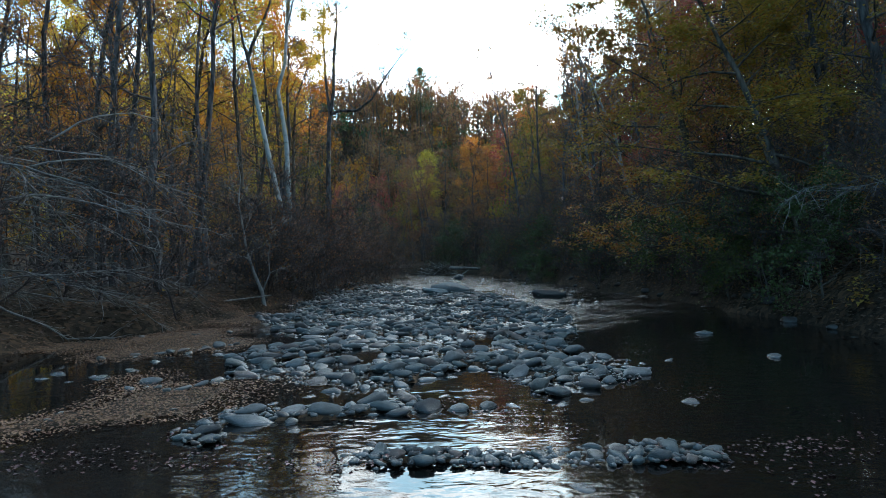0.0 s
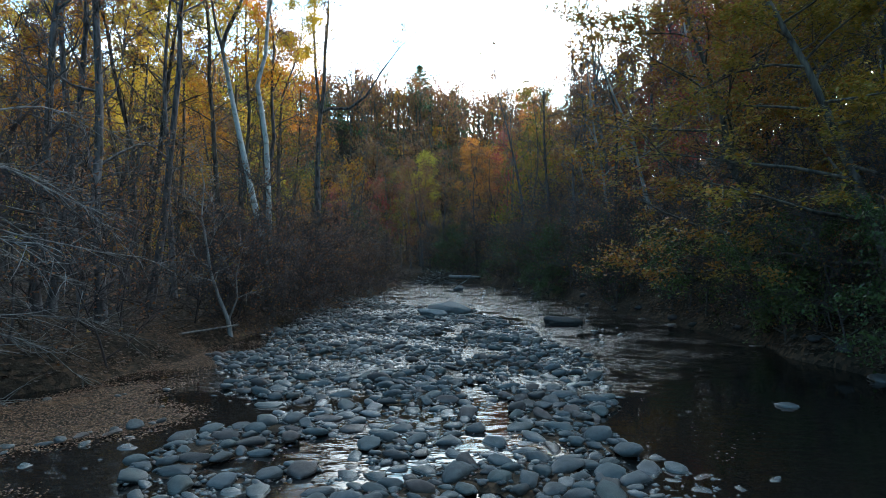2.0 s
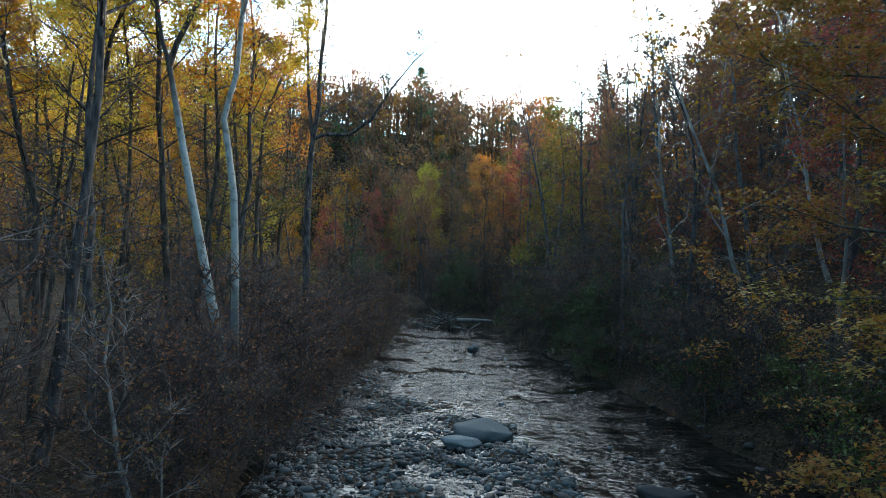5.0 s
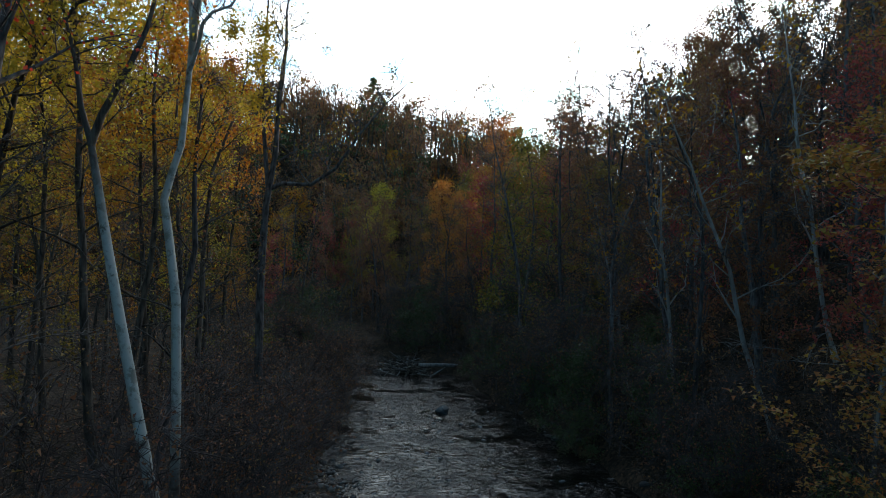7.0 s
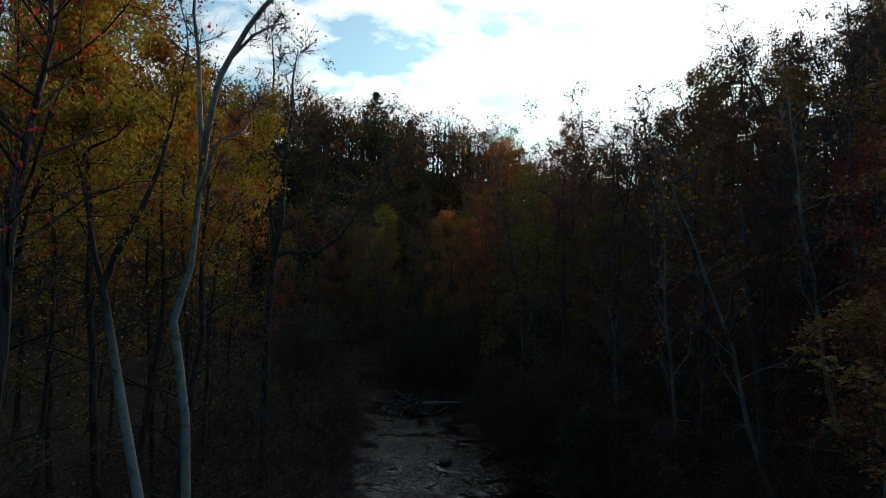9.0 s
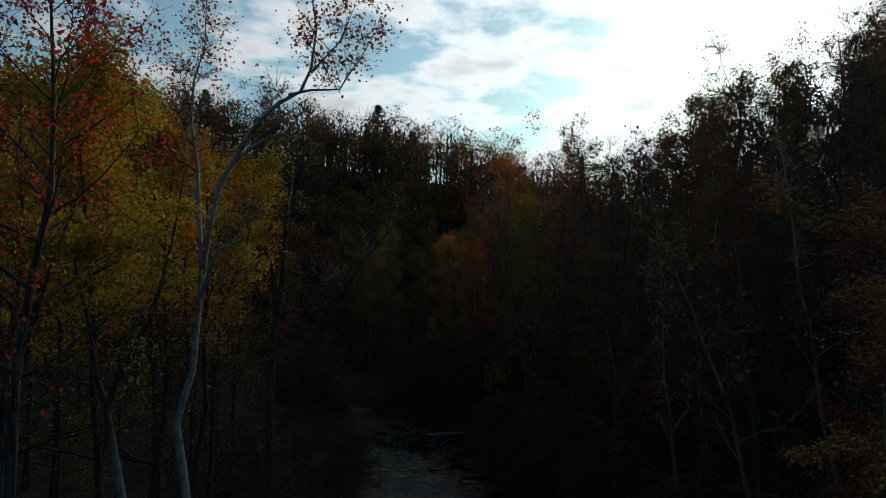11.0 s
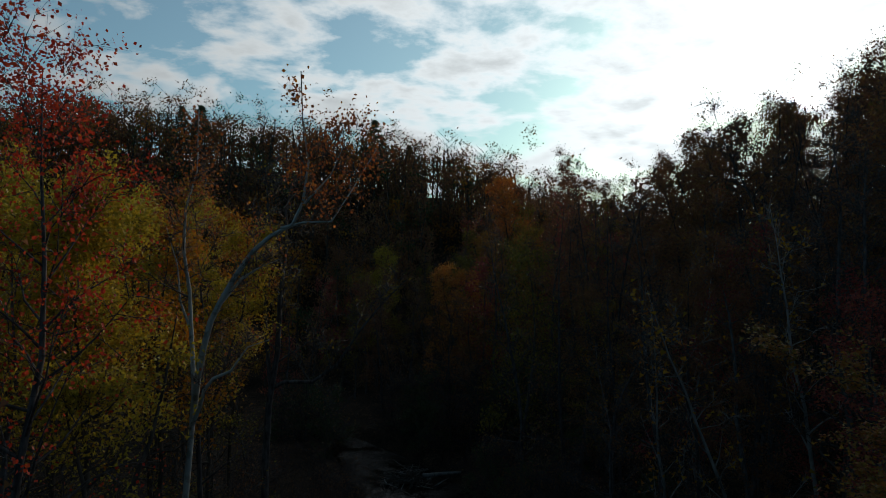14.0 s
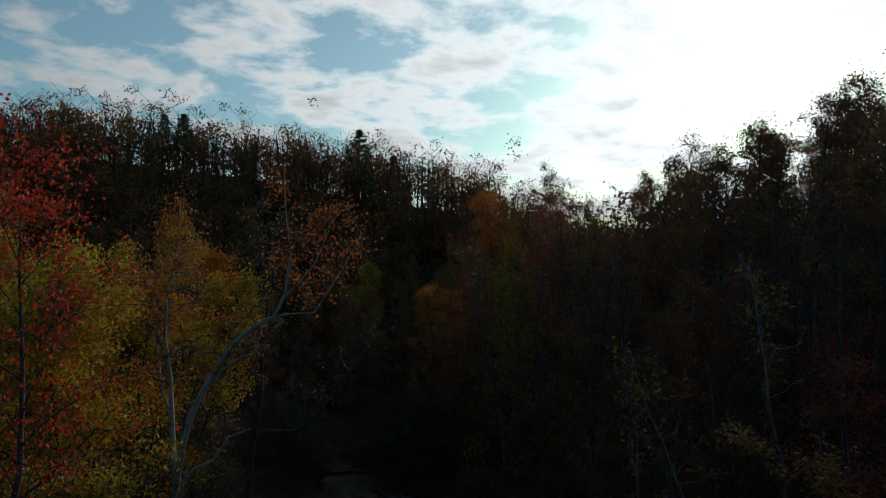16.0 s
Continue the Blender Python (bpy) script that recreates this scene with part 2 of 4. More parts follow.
def water_mat():
    """Tea-brown creek water: still and mirror-like in the pools, broken where it runs over stones."""
    m, N, L, bs, out = node_mat("creek_water")
    geo = N("ShaderNodeNewGeometry")
    bs.inputs["Base Color"].default_value = (0.005, 0.0045, 0.004, 1)
    bs.inputs["Roughness"].default_value = 0.04
    bs.inputs["IOR"].default_value = 1.33
    sp = N("ShaderNodeSeparateXYZ"); L(geo.outputs["Position"], sp.inputs[0])
    run = N("ShaderNodeMapRange"); run.inputs["From Min"].default_value, run.inputs["From Max"].default_value = 16.2, 18.6
    run.inputs["To Min"].default_value, run.inputs["To Max"].default_value = 0.08, 0.95
    # the riffle begins farther up along the deep east side
    ex = N("ShaderNodeMath"); ex.operation = "SUBTRACT"; ex.inputs[1].default_value = 4.0; L(sp.outputs[0], ex.inputs[0])
    em = N("ShaderNodeMath"); em.operation = "MAXIMUM"; em.inputs[1].default_value = 0.0; L(ex.outputs[0], em.inputs[0])
    ey = N("ShaderNodeMath"); ey.operation = "MULTIPLY_ADD"; ey.inputs[1].default_value = -0.95; L(em.outputs[0], ey.inputs[0]); L(sp.outputs[1], ey.inputs[2])
    L(ey.outputs[0], run.inputs[0])
    big = N("ShaderNodeTexNoise"); big.inputs["Scale"].default_value, big.inputs["Detail"].default_value = 0.5, 2
    L(geo.outputs["Position"], big.inputs["Vector"])
    br = N("ShaderNodeMapRange"); br.inputs["From Min"].default_value, br.inputs["From Max"].default_value = 0.38, 0.62
    br.inputs["To Min"].default_value = 0.14
    L(big.outputs[0], br.inputs[0])
    st = N("ShaderNodeMath"); st.operation = "MULTIPLY"; L(run.outputs[0], st.inputs[0]); L(br.outputs[0], st.inputs[1])
    mp = N("ShaderNodeMapping"); mp.inputs["Scale"].default_value = (0.75, 1.25, 1)
    L(geo.outputs["Position"], mp.inputs[0])
    w1 = N("ShaderNodeTexNoise"); w1.inputs["Scale"].default_value, w1.inputs["Detail"].default_value, w1.inputs["Distortion"].default_value = 2.6, 2, 0.8
    L(mp.outputs[0], w1.inputs["Vector"])
    w2 = N("ShaderNodeTexNoise"); w2.inputs["Scale"].default_value, w2.inputs["Detail"].default_value = 7.0, 2
    L(mp.outputs[0], w2.inputs["Vector"])
    ws = N("ShaderNodeMath"); ws.operation = "MULTIPLY_ADD"; ws.inputs[1].default_value = 0.35
    L(w2.outputs[0], ws.inputs[0]); L(w1.outputs[0], ws.inputs[2])
    bp = N("ShaderNodeBump"); bp.inputs["Distance"].default_value = 0.26
    sx = N("ShaderNodeMapRange"); sx.inputs["From Min"].default_value, sx.inputs["From Max"].default_value = -6.8, -4.6
    sx.inputs["To Min"].default_value = 0.06
    L(sp.outputs[0], sx.inputs[0])
    sw = N("ShaderNodeMath"); sw.operation = "MULTIPLY"; L(st.outputs[0], sw.inputs[0]); L(sx.outputs[0], sw.inputs[1])
    L(sw.outputs[0], bp.inputs["Strength"]); L(ws.outputs[0], bp.inputs["Height"]); L(bp.outputs[0], bs.inputs["Normal"])
    return m


M_GROUND, M_WATER = ground_mat(), water_mat()
M_STONE = stone_mat("grey_river_stone", (0.016, 0.019, 0.021), (0.072, 0.079, 0.082))
M_BOULDER = stone_mat("pale_boulder", (0.05, 0.062, 0.068), (0.10, 0.115, 0.12))
M_DARKSTONE = stone_mat("wet_dark_stone", (0.014, 0.014, 0.015), (0.045, 0.042, 0.04))
M_BARK = bark_mat("grey_brown_bark", (0.022, 0.020, 0.020), (0.090, 0.083, 0.082), 9.0)
M_DARKBARK = bark_mat("dark_bark", (0.018, 0.016, 0.014), (0.085, 0.071, 0.058), 9.0)
M_PALEBARK = bark_mat("pale_grey_bark", (0.120, 0.112, 0.105), (0.255, 0.247, 0.232))
M_SYC = bark_mat("sycamore_bark", (0.094, 0.094, 0.079), (0.216, 0.216, 0.194), 5.0, 0.5, (0.29, 0.305, 0.29))
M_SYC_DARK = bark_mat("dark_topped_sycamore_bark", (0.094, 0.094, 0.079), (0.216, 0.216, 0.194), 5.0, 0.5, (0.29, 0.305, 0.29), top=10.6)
M_DEAD = bark_mat("bleached_deadwood", (0.075, 0.070, 0.066), (0.18, 0.172, 0.162), 8.0)
M_TWIG = bark_mat("brush_twigs", (0.022, 0.018, 0.0175), (0.062, 0.051, 0.050))
L_YELLOW = leaf_mat("yellow_leaves", [(0, (0.20, 0.185, 0.024)), (0.45, (0.38, 0.29, 0.028)), (0.8, (0.47, 0.30, 0.024)), (1, (0.46, 0.21, 0.018))])
L_GOLD = leaf_mat("golden_leaves", [(0, (0.25, 0.17, 0.014)), (0.5, (0.35, 0.17, 0.014)), (1, (0.36, 0.095, 0.012))])
L_OLIVE = leaf_mat("olive_leaves", [(0, (0.080, 0.082, 0.016)), (0.5, (0.175, 0.135, 0.022)), (0.85, (0.27, 0.16, 0.022)), (1, (0.29, 0.11, 0.015))])
L_FLAME = leaf_mat("orange_leaves", [(0, (0.32, 0.19, 0.03)), (0.5, (0.42, 0.17, 0.03)), (1, (0.40, 0.09, 0.02))])
L_RED = leaf_mat("red_leaves", [(0, (0.356, 0.028, 0.019)), (0.6, (0.515, 0.066, 0.023)), (1, (0.543, 0.149, 0.028))])
L_RUSSET = leaf_mat("russet_leaves", [(0, (0.115, 0.045, 0.032)), (0.5, (0.185, 0.082, 0.038)), (0.8, (0.20, 0.12, 0.038)), (1, (0.16, 0.13, 0.035))])
L_WINE = leaf_mat("wine_red_leaves", [(0, (0.17, 0.034, 0.034)), (0.6, (0.28, 0.055, 0.046)), (1, (0.30, 0.11, 0.05))])
L_GREEN = leaf_mat("dark_green_leaves", [(0, (0.026, 0.047, 0.017)), (0.7, (0.052, 0.078, 0.023)), (1, (0.104, 0.114, 0.026))], 0.3, 0.4)
L_NEEDLE = leaf_mat("pine_needles", [(0, (0.036, 0.070, 0.032)), (1, (0.090, 0.140, 0.050))], 0.2, 0.5)
L_LITTER = leaf_mat("fallen_leaves", [(0, (0.064, 0.022, 0.019)), (0.4, (0.109, 0.054, 0.029)), (0.75, (0.166, 0.095, 0.051)), (1, (0.230, 0.160, 0.083))], 0.1, 0.6)
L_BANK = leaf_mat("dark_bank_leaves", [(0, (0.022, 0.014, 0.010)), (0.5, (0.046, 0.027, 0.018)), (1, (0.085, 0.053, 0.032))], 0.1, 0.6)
L_WETLITTER = leaf_mat("wet_red_leaves", [(0, (0.036, 0.011, 0.013)), (0.6, (0.075, 0.022, 0.022)), (1, (0.11, 0.055, 0.034))], 0.1, 0.35)

# ------------------------------------------------------------------ mesh helpers


class Soup:
    """Vertices and faces gathered from many small pieces, made into one mesh."""

    def __init__(self):
        self.v, self.f, self.n = [], [], 0

    def add(self, verts, faces):
        self.v.append(np.asarray(verts, float))
        self.f.append(np.asarray(faces, int) + self.n)
        self.n += len(verts)

    def mesh(self, name, material, smooth=True):
        me = bpy.data.meshes.new(name)
        v = np.concatenate(self.v) if self.v else np.zeros((0, 3))
        f = [row for block in self.f for row in block.tolist()]
        me.from_pydata(v.tolist(), [], f)
        me.materials.append(material)
        if smooth:
            me.polygons.foreach_set("use_smooth", [True] * len(me.polygons))
        me.update()
        return me


def tube(soup, pts, radii, sides):
    """A tapered round limb along a line of points."""
    pts, radii = np.asarray(pts, float), np.asarray(radii, float)
    n = len(pts)
    d = np.gradient(pts, axis=0)
    d /= np.linalg.norm(d, axis=1)[:, None] + 1e-9
    ref = np.array((0.31, 0.95, 0.05)) if abs(d[:, 2]).mean() > 0.6 else np.array((0.05, 0.1, 0.99))
    a = np.cross(d, ref)
    a /= np.linalg.norm(a, axis=1)[:, None] + 1e-9
    b = np.cross(d, a)
    th = np.linspace(0, 2 * np.pi, sides, endpoint=False)
    v = pts[:, None] + radii[:, None, None] * (np.cos(th)[None, :, None] * a[:, None] + np.sin(th)[None, :, None] * b[:, None])
    i, j = np.arange(n - 1)[:, None] * sides, np.arange(sides)[None]
    k = (np.arange(sides)[None] + 1) % sides
    f = np.stack([i + j, i + k, i + sides + k, i + sides + j], -1).reshape(-1, 4)
    soup.add(v.reshape(-1, 3), f)


def leaves(soup, where, size, rng, flat=0.0, slim=0.42, simple=False):
    """Leaf blades at the given places: four-cornered and a little folded, or three-cornered where small and far."""
    n = len(where)
    if not n:
        return
    ax = rng.normal(size=(n, 3))
    ax[:, 2] = ax[:, 2] * (1 - flat) - 0.25
    ax /= np.linalg.norm(ax, axis=1)[:, None] + 1e-9
    up = rng.normal(size=(n, 3)) * (1 - flat) + np.array((0, 0, 1.6 * flat))
    side = np.cross(ax, up)
    side /= np.linalg.norm(side, axis=1)[:, None] + 1e-9
    nor = np.cross(side, ax)
    s = (size * rng.uniform(0.65, 1.35, n))[:, None]
    if simple:
        v = np.stack([where + side * s * slim, where + ax * s, where - side * s * slim], 1)
        soup.add(v.reshape(-1, 3), np.arange(3 * n).reshape(n, 3))
        return
    v = np.stack([where, where + ax * s * 0.5 + side * s * slim + nor * s * 0.10, where + ax * s, where + ax * s * 0.5 - side * s * slim + nor * s * 0.10], 1)
    soup.add(v.reshape(-1, 3), np.arange(4 * n).reshape(n, 4))


def spike(soup, p, e, r):
    """A fine pointed twig from p to e."""
    d = (e - p) / (np.linalg.norm(e - p) + 1e-9)
    a = np.cross(d, (0.3, 0.2, 0.93))
    a /= np.linalg.norm(a) + 1e-9
    b = np.cross(d, a)
    soup.add([p + a * r, p - a * r * 0.5 + b * r * 0.87, p - a * r * 0.5 - b * r * 0.87, e], [(0, 1, 3), (1, 2, 3), (2, 0, 3)])


def bend(rng, p, d, length, n, wig, lift):
    """A wandering line of points from p along d, bending upwards by lift."""
    pts = [np.array(p, float)]
    d = np.array(d, float)
    for _ in range(n):
        d = d + rng.normal(size=3) * wig + np.array((0, 0, lift))
        d /= np.linalg.norm(d)
        pts.append(pts[-1] + d * length / n)
    return np.array(pts)


def at_along(pts, s):
    q = s * (len(pts) - 1)
    i = min(int(q), len(pts) - 2)
    return pts[i] + (pts[i + 1] - pts[i]) * (q - i), pts[i + 1] - pts[i]


def grow(seed, height, r0, crown=0.35, spread=4.0, limbs=14, secs=5, twigs=5, n_leaves=3000, leaf=0.13, up=0.45, flat=0.0,
         lean=0.06, trunk_pts=None, stem_pts=(), leaf_top=0.0, sides=7, droop=0.0, bunch=0.12, pale_stems=9, twig_r=0.0065, twig_l=0.85, simple=True):
    """Bark and leaf soups of one broad-leaved tree with its foot at the origin."""
    rng = np.random.default_rng(seed)
    bark, crown_soup = Soup(), Soup()
    limb_soup = Soup() if pale_stems < 9 else bark
    if trunk_pts is None:
        trunk = bend(rng, (0, 0, -0.4), (rng.normal() * lean, rng.normal() * lean, 1), height, 11, 0.085, 0.06)
    else:
        trunk = np.array(trunk_pts, float)
    n = len(trunk)
    s = np.linspace(0, 1, n)
    rad = r0 * np.clip(1 - s, 0.03, 1) ** 0.75
    rad[0] *= 1.5
    tube(bark, trunk, rad, sides)
    stems = [(trunk, rad, crown)]
    for k, (pts, ra) in enumerate(stem_pts):
        pts = np.array(pts, float)
        rr = ra * np.clip(1 - np.linspace(0, 1, len(pts)), 0.06, 1) ** 0.7
        tube(bark if k < pale_stems else limb_soup, pts, rr, 6)
        stems.append((pts, rr, 0.3))
    twig_a, twig_b = [], []
    az = rng.uniform(0, 6.28)
    for stem, (pts, rr, c0) in enumerate(stems):
        count = limbs if stem == 0 else max(3, limbs // 2)
        for k in range(count):
            q = c0 + (0.985 - c0) * ((k + rng.uniform(0, 0.8)) / count)
            p, d = at_along(pts, q)
            r = np.interp(q, np.linspace(0, 1, len(rr)), rr)
            az += 2.4 + rng.normal() * 0.4
            rel = (q - c0) / (1 - c0)
            ln = spread * (1.0 - 0.62 * rel) * rng.uniform(0.6, 1.15) * (1 if stem == 0 else 0.6)
            u = up * (0.75 + 0.6 * rel) + rng.normal() * 0.08
            dr = np.array((math.cos(az), math.sin(az), u))
            limb = bend(rng, p, dr / np.linalg.norm(dr), ln, 4, 0.2, 0.09 - droop)
            rl = min(r * 0.55, 0.014 + ln * 0.0105) * np.clip(1 - np.linspace(0, 1, 5), 0.12, 1)
            tube(limb_soup, limb, rl, 4)
            for _ in range(secs):
                q2 = rng.uniform(0.25, 1.0)
                p2, d2 = at_along(limb, q2)
                d2 = d2 / np.linalg.norm(d2) + rng.normal(size=3) * np.array((0.75, 0.75, 0.35 + 0.25 * (1 - flat)))
                l2 = ln * rng.uniform(0.22, 0.42)
                sec = bend(rng, p2, d2 / np.linalg.norm(d2), l2, 2, 0.22, 0.07 - droop)
                tube(limb_soup, sec, np.array((0.013, 0.009, 0.003)) * (0.6 + l2 * 0.35) * (twig_r / 0.0065) ** 0.7, 3)
                for _ in range(twigs):
                    p3, d3 = at_along(sec, rng.uniform(0.15, 1))
                    d3 = d3 / np.linalg.norm(d3) + rng.normal(size=3) * np.array((0.7, 0.7, 0.5 * (1 - 0.6 * flat)))
                    e3 = p3 + d3 / np.linalg.norm(d3) * rng.uniform(0.35, 1.0) * twig_l
                    spike(limb_soup, p3, e3, twig_r)
                    twig_a.append(p3); twig_b.append(e3)
    if n_leaves:
        a, b = np.array(twig_a), np.array(twig_b)
        w = np.clip((b[:, 2] / height) - leaf_top, 0.005, 1) if leaf_top else np.ones(len(a))
        w = w * rng.uniform(0.15, 1, len(a)) ** 1.5
        idx = rng.choice(len(a), n_leaves, p=w / w.sum())
        t = rng.uniform(0.1, 1.1, n_leaves)[:, None]
        where = a[idx] + (b[idx] - a[idx]) * t + rng.normal(size=(n_leaves, 3)) * bunch * np.array((1, 1, 1 - 0.6 * flat))
        leaves(crown_soup, where, leaf, rng, flat, 0.42, simple)
    return (bark, crown_soup) if pale_stems == 9 else (bark, crown_soup, limb_soup)


def part(name, me, parent, label=""):
    ob = new(name, me)
    ob.parent = parent
    if label:
        tagged(ob, label)
    return ob


def tree_thing(name, label, category, bark, crown_soup, m_bark, m_leaf, group=""):
    """A tree: an empty at its foot with a trunk and a crown."""
    e = tagged(new(name), label, category, group)
    part("trunk", bark.mesh("trunk", m_bark), e)
    if crown_soup is not None and crown_soup.n:
        part("crown", crown_soup.mesh("crown", m_leaf, False), e)
    return e


# ------------------------------------------------------------------ lie of the land
Y_BANK = np.array((-40, 5, 13, 16, 18, 24, 30, 36, 44, 57, 66, 75, 90, 130))
X_LEFT = np.array((-12, -11, -9.2, -9.3, -7.6, -6.8, -6.6, -6.0, -5.3, -4.2, -3.8, -7, -13, -13))
X_RIGHT = np.array((11, 10, 9.5, 9.5, 9.6, 9.7, 9.3, 8.6, 8.0, 5.6, 4.6, -0.5, -13, -13))


def sstep(a, b, x):
    t = np.clip((x - a) / (b - a), 0, 1)
    return t * t * (3 - 2 * t)


def wob(x, y, f, seed=0.0):
    """Smooth roughness from a few crossed waves, about -1 to 1."""
    x, y = np.asarray(x, float), np.asarray(y, float)
    return (np.sin(x * f + 1.7 * np.sin(y * f * 0.7 + seed) + seed) + np.sin(y * f * 1.13 + 1.9 * np.sin(x * f * 0.6 - seed)) +
            0.6 * np.sin((x + y) * f * 1.9 + seed * 3) + 0.6 * np.sin((x - y) * f * 2.3 - seed)) / 3.2


def bar_mask(x, y):
    """How far a place belongs to the bar of stones in mid-creek, 0 to 1."""
    x, y = np.asarray(x, float), np.asarray(y, float)
    lo = np.interp(y, (5.2, 6.0, 7.5, 9, 12, 16, 20, 25, 32, 38, 48, 58), (-1.8, -2.2, -3.6, -3.6, -4.2, -5.5, -6.2, -6.5, -7.2, -6.9, -6.2, -5.4))
    hi = np.interp(y, (5.2, 6.0, 7.5, 9, 10, 11, 12, 13, 14.5, 16.5, 20, 25, 32, 38, 48), (1.6, 3.2, 2.6, 2.2, 3.2, 4.2, 3.9, 3.1, 3.2, 3.9, 4.7, 4.3, 3.0, 2.2, 1.6))
    lo, hi = lo + 0.7 * wob(x, y, 0.9, 1), hi + 0.45 * wob(x, y, 1.3, 4)
    m = sstep(0, 1.0, x - lo) * sstep(0, 1.0, hi - x) * sstep(5.95, 6.35, y)
    end = np.interp(x, (-5, -2, 1), (58, 50, 45))
    m = m * (1 - sstep(end - 12, end, y))
    pool = np.exp(-(((x - 0.35) / 2.4) ** 2 + ((y - 7.45) / 0.78) ** 2) ** 2)     # shining pool near the foot of the bar
    pool2 = np.exp(-(((x + 2.1) / 1.0) ** 2 + ((y - 9.0) / 0.45) ** 2) ** 2)
    pool3 = np.exp(-(((x - 0.3) / 0.8) ** 2 + ((y - 9.7) / 1.25) ** 2) ** 2)
    vein = np.exp(-((x - 0.7 - 0.35 * np.sin(y * 0.9)) / 0.36) ** 2) * sstep(7, 9, y) * (1 - sstep(28, 33, y)) * sstep(-0.5, 0.1, wob(x, y, 1.4, 21))
    wet = 0.75 * sstep(0.1, 0.5, wob(x, y, 0.8, 11)) * (1 - sstep(-4.5, -2.0, x)) * (1 - 0.8 * sstep(15, 20, y)) + 0.3 * sstep(0.15, 0.6, wob(x, y, 1.2, 15)) * sstep(11, 20, y)
    gap = 0.85 * (1 - sstep(-0.35, 0.2, wob(x, y, 1.7, 31))) * (1 - sstep(-1.6, -0.4, x)) * (1 - sstep(15, 19, y))
    return np.clip(m * (1 - 0.4 * sstep(26, 42, y)) - gap - pool - 0.8 * pool2 - 0.85 * pool3 - vein * 0.9 - wet, 0, 1)


def mat_mask(x, y):
    """Where fallen leaves have matted in the shallows beside the bar."""
    k = wob(x, y, 0.75, 2) + 0.9 * np.exp(-((x + 4.6) / 1.8) ** 2 - ((y - 9) / 2.0) ** 2) + 0.7 * np.exp(-((x + 5.6) / 1.6) ** 2 - ((y - 13.6) / 2.2) ** 2) + 0.9 * np.exp(-((x + 6.3) / 1.5) ** 2 - ((y - 21.0) / 6.0) ** 2) - 0.12
    return sstep(0.1, 0.5, k) * (1 - sstep(-3.4, -1.8, x)) * sstep(6.4, 7.4, y) * (1 - sstep(26, 30, y))


def land(x, y):
    """Height of the ground at a place; the creek's surface is at 0."""
    x, y = np.asarray(x, float), np.asarray(y, float)
    xl, xr = np.interp(y, Y_BANK, X_LEFT), np.interp(y, Y_BANK, X_RIGHT)
    xl = xl + 0.35 * wob(x, y, 0.8, 2)
    xr = xr + 0.35 * wob(x, y, 0.8, 5)
    dl, dr = xl - x, x - xr
    bed = -0.45 + 0.10 * wob(x, y, 1.1) + np.minimum(bar_mask(x, y) * 1.6, 1) * (0.45 + 0.06 * wob(x, y, 2.1, 3))
    bed = np.maximum(bed, -0.45 + 0.47 * mat_mask(x, y))
    left = 0.75 * sstep(-0.6, 1.6, dl) + 0.9 * sstep(1, 14, dl) + 0.18 * wob(x, y, 0.35, 7) * sstep(1, 6, dl)
    left = left + 22 * sstep(38, 130, -7 - x) * (1 - 0.8 * sstep(95, 158, y))
    hr = x - np.interp(np.minimum(y, 62), Y_BANK, X_RIGHT)
    cap = 46.0
    right = 0.9 * sstep(-0.5, 1.2, dr) + np.where(hr > 0.8, cap * (1 - np.exp(-0.58 * np.clip(hr - 0.8, 0, None) / cap)), 0) + 0.3 * wob(x, y, 0.3, 9) * sstep(1, 5, dr)
    right = right * (1 - 0.5 * sstep(100, 140, y))
    z = np.where(dl > -0.6, bed + (left - bed) * sstep(-0.6, 0.3, dl), np.where(dr > -0.5, bed + (right - bed) * sstep(-0.5, 0.3, dr), bed))
    amp = np.interp(x, (-200, -100, -60, -5, 5, 15, 22, 30, 45, 60), (29, 32, 37.5, 33, 31.5, 28, 24.5, 18, 8, 3))
    far = amp * sstep(95, 158, y)
    rim = 25 * sstep(300, 900, np.hypot(x, y - 30))
    # unseen hill added downstream, only to cut off sky light from the back
    behind = 30 * sstep(25, 110, -y) * sstep(4, 40, np.abs(x + 2) + 0.2 * np.clip(-y - 40, 0, None))
    return z + far + rim + behind


def ground_sheet():
    ax = np.concatenate([-np.geomspace(2600, 34, 26), np.arange(-32, -14, 1.0), np.arange(-14, 14, 0.4), np.arange(14, 33, 1.0), np.geomspace(34, 2600, 26)])
    ay = np.concatenate([-np.geomspace(2600, 12, 16), np.arange(-10, 4, 1.0), np.arange(4, 46, 0.4), np.arange(46, 90, 1.0), np.geomspace(91, 2600, 44)])
    X, Y = np.meshgrid(ax, ay)
    Z = land(X, Y)
    nx, ny = len(ax), len(ay)
    i, j = np.meshgrid(np.arange(nx - 1), np.arange(ny - 1))
    a = (j * nx + i).ravel()
    s = Soup()
    s.add(np.stack([X.ravel(), Y.ravel(), Z.ravel()], 1), np.stack([a, a + 1, a + nx + 1, a + nx], 1))
    return tagged(new("ground", s.mesh("ground", M_GROUND)), "dark leaf-strewn forest soil with wooded creek banks and hills", "ground", kind="structure")


ground_sheet()


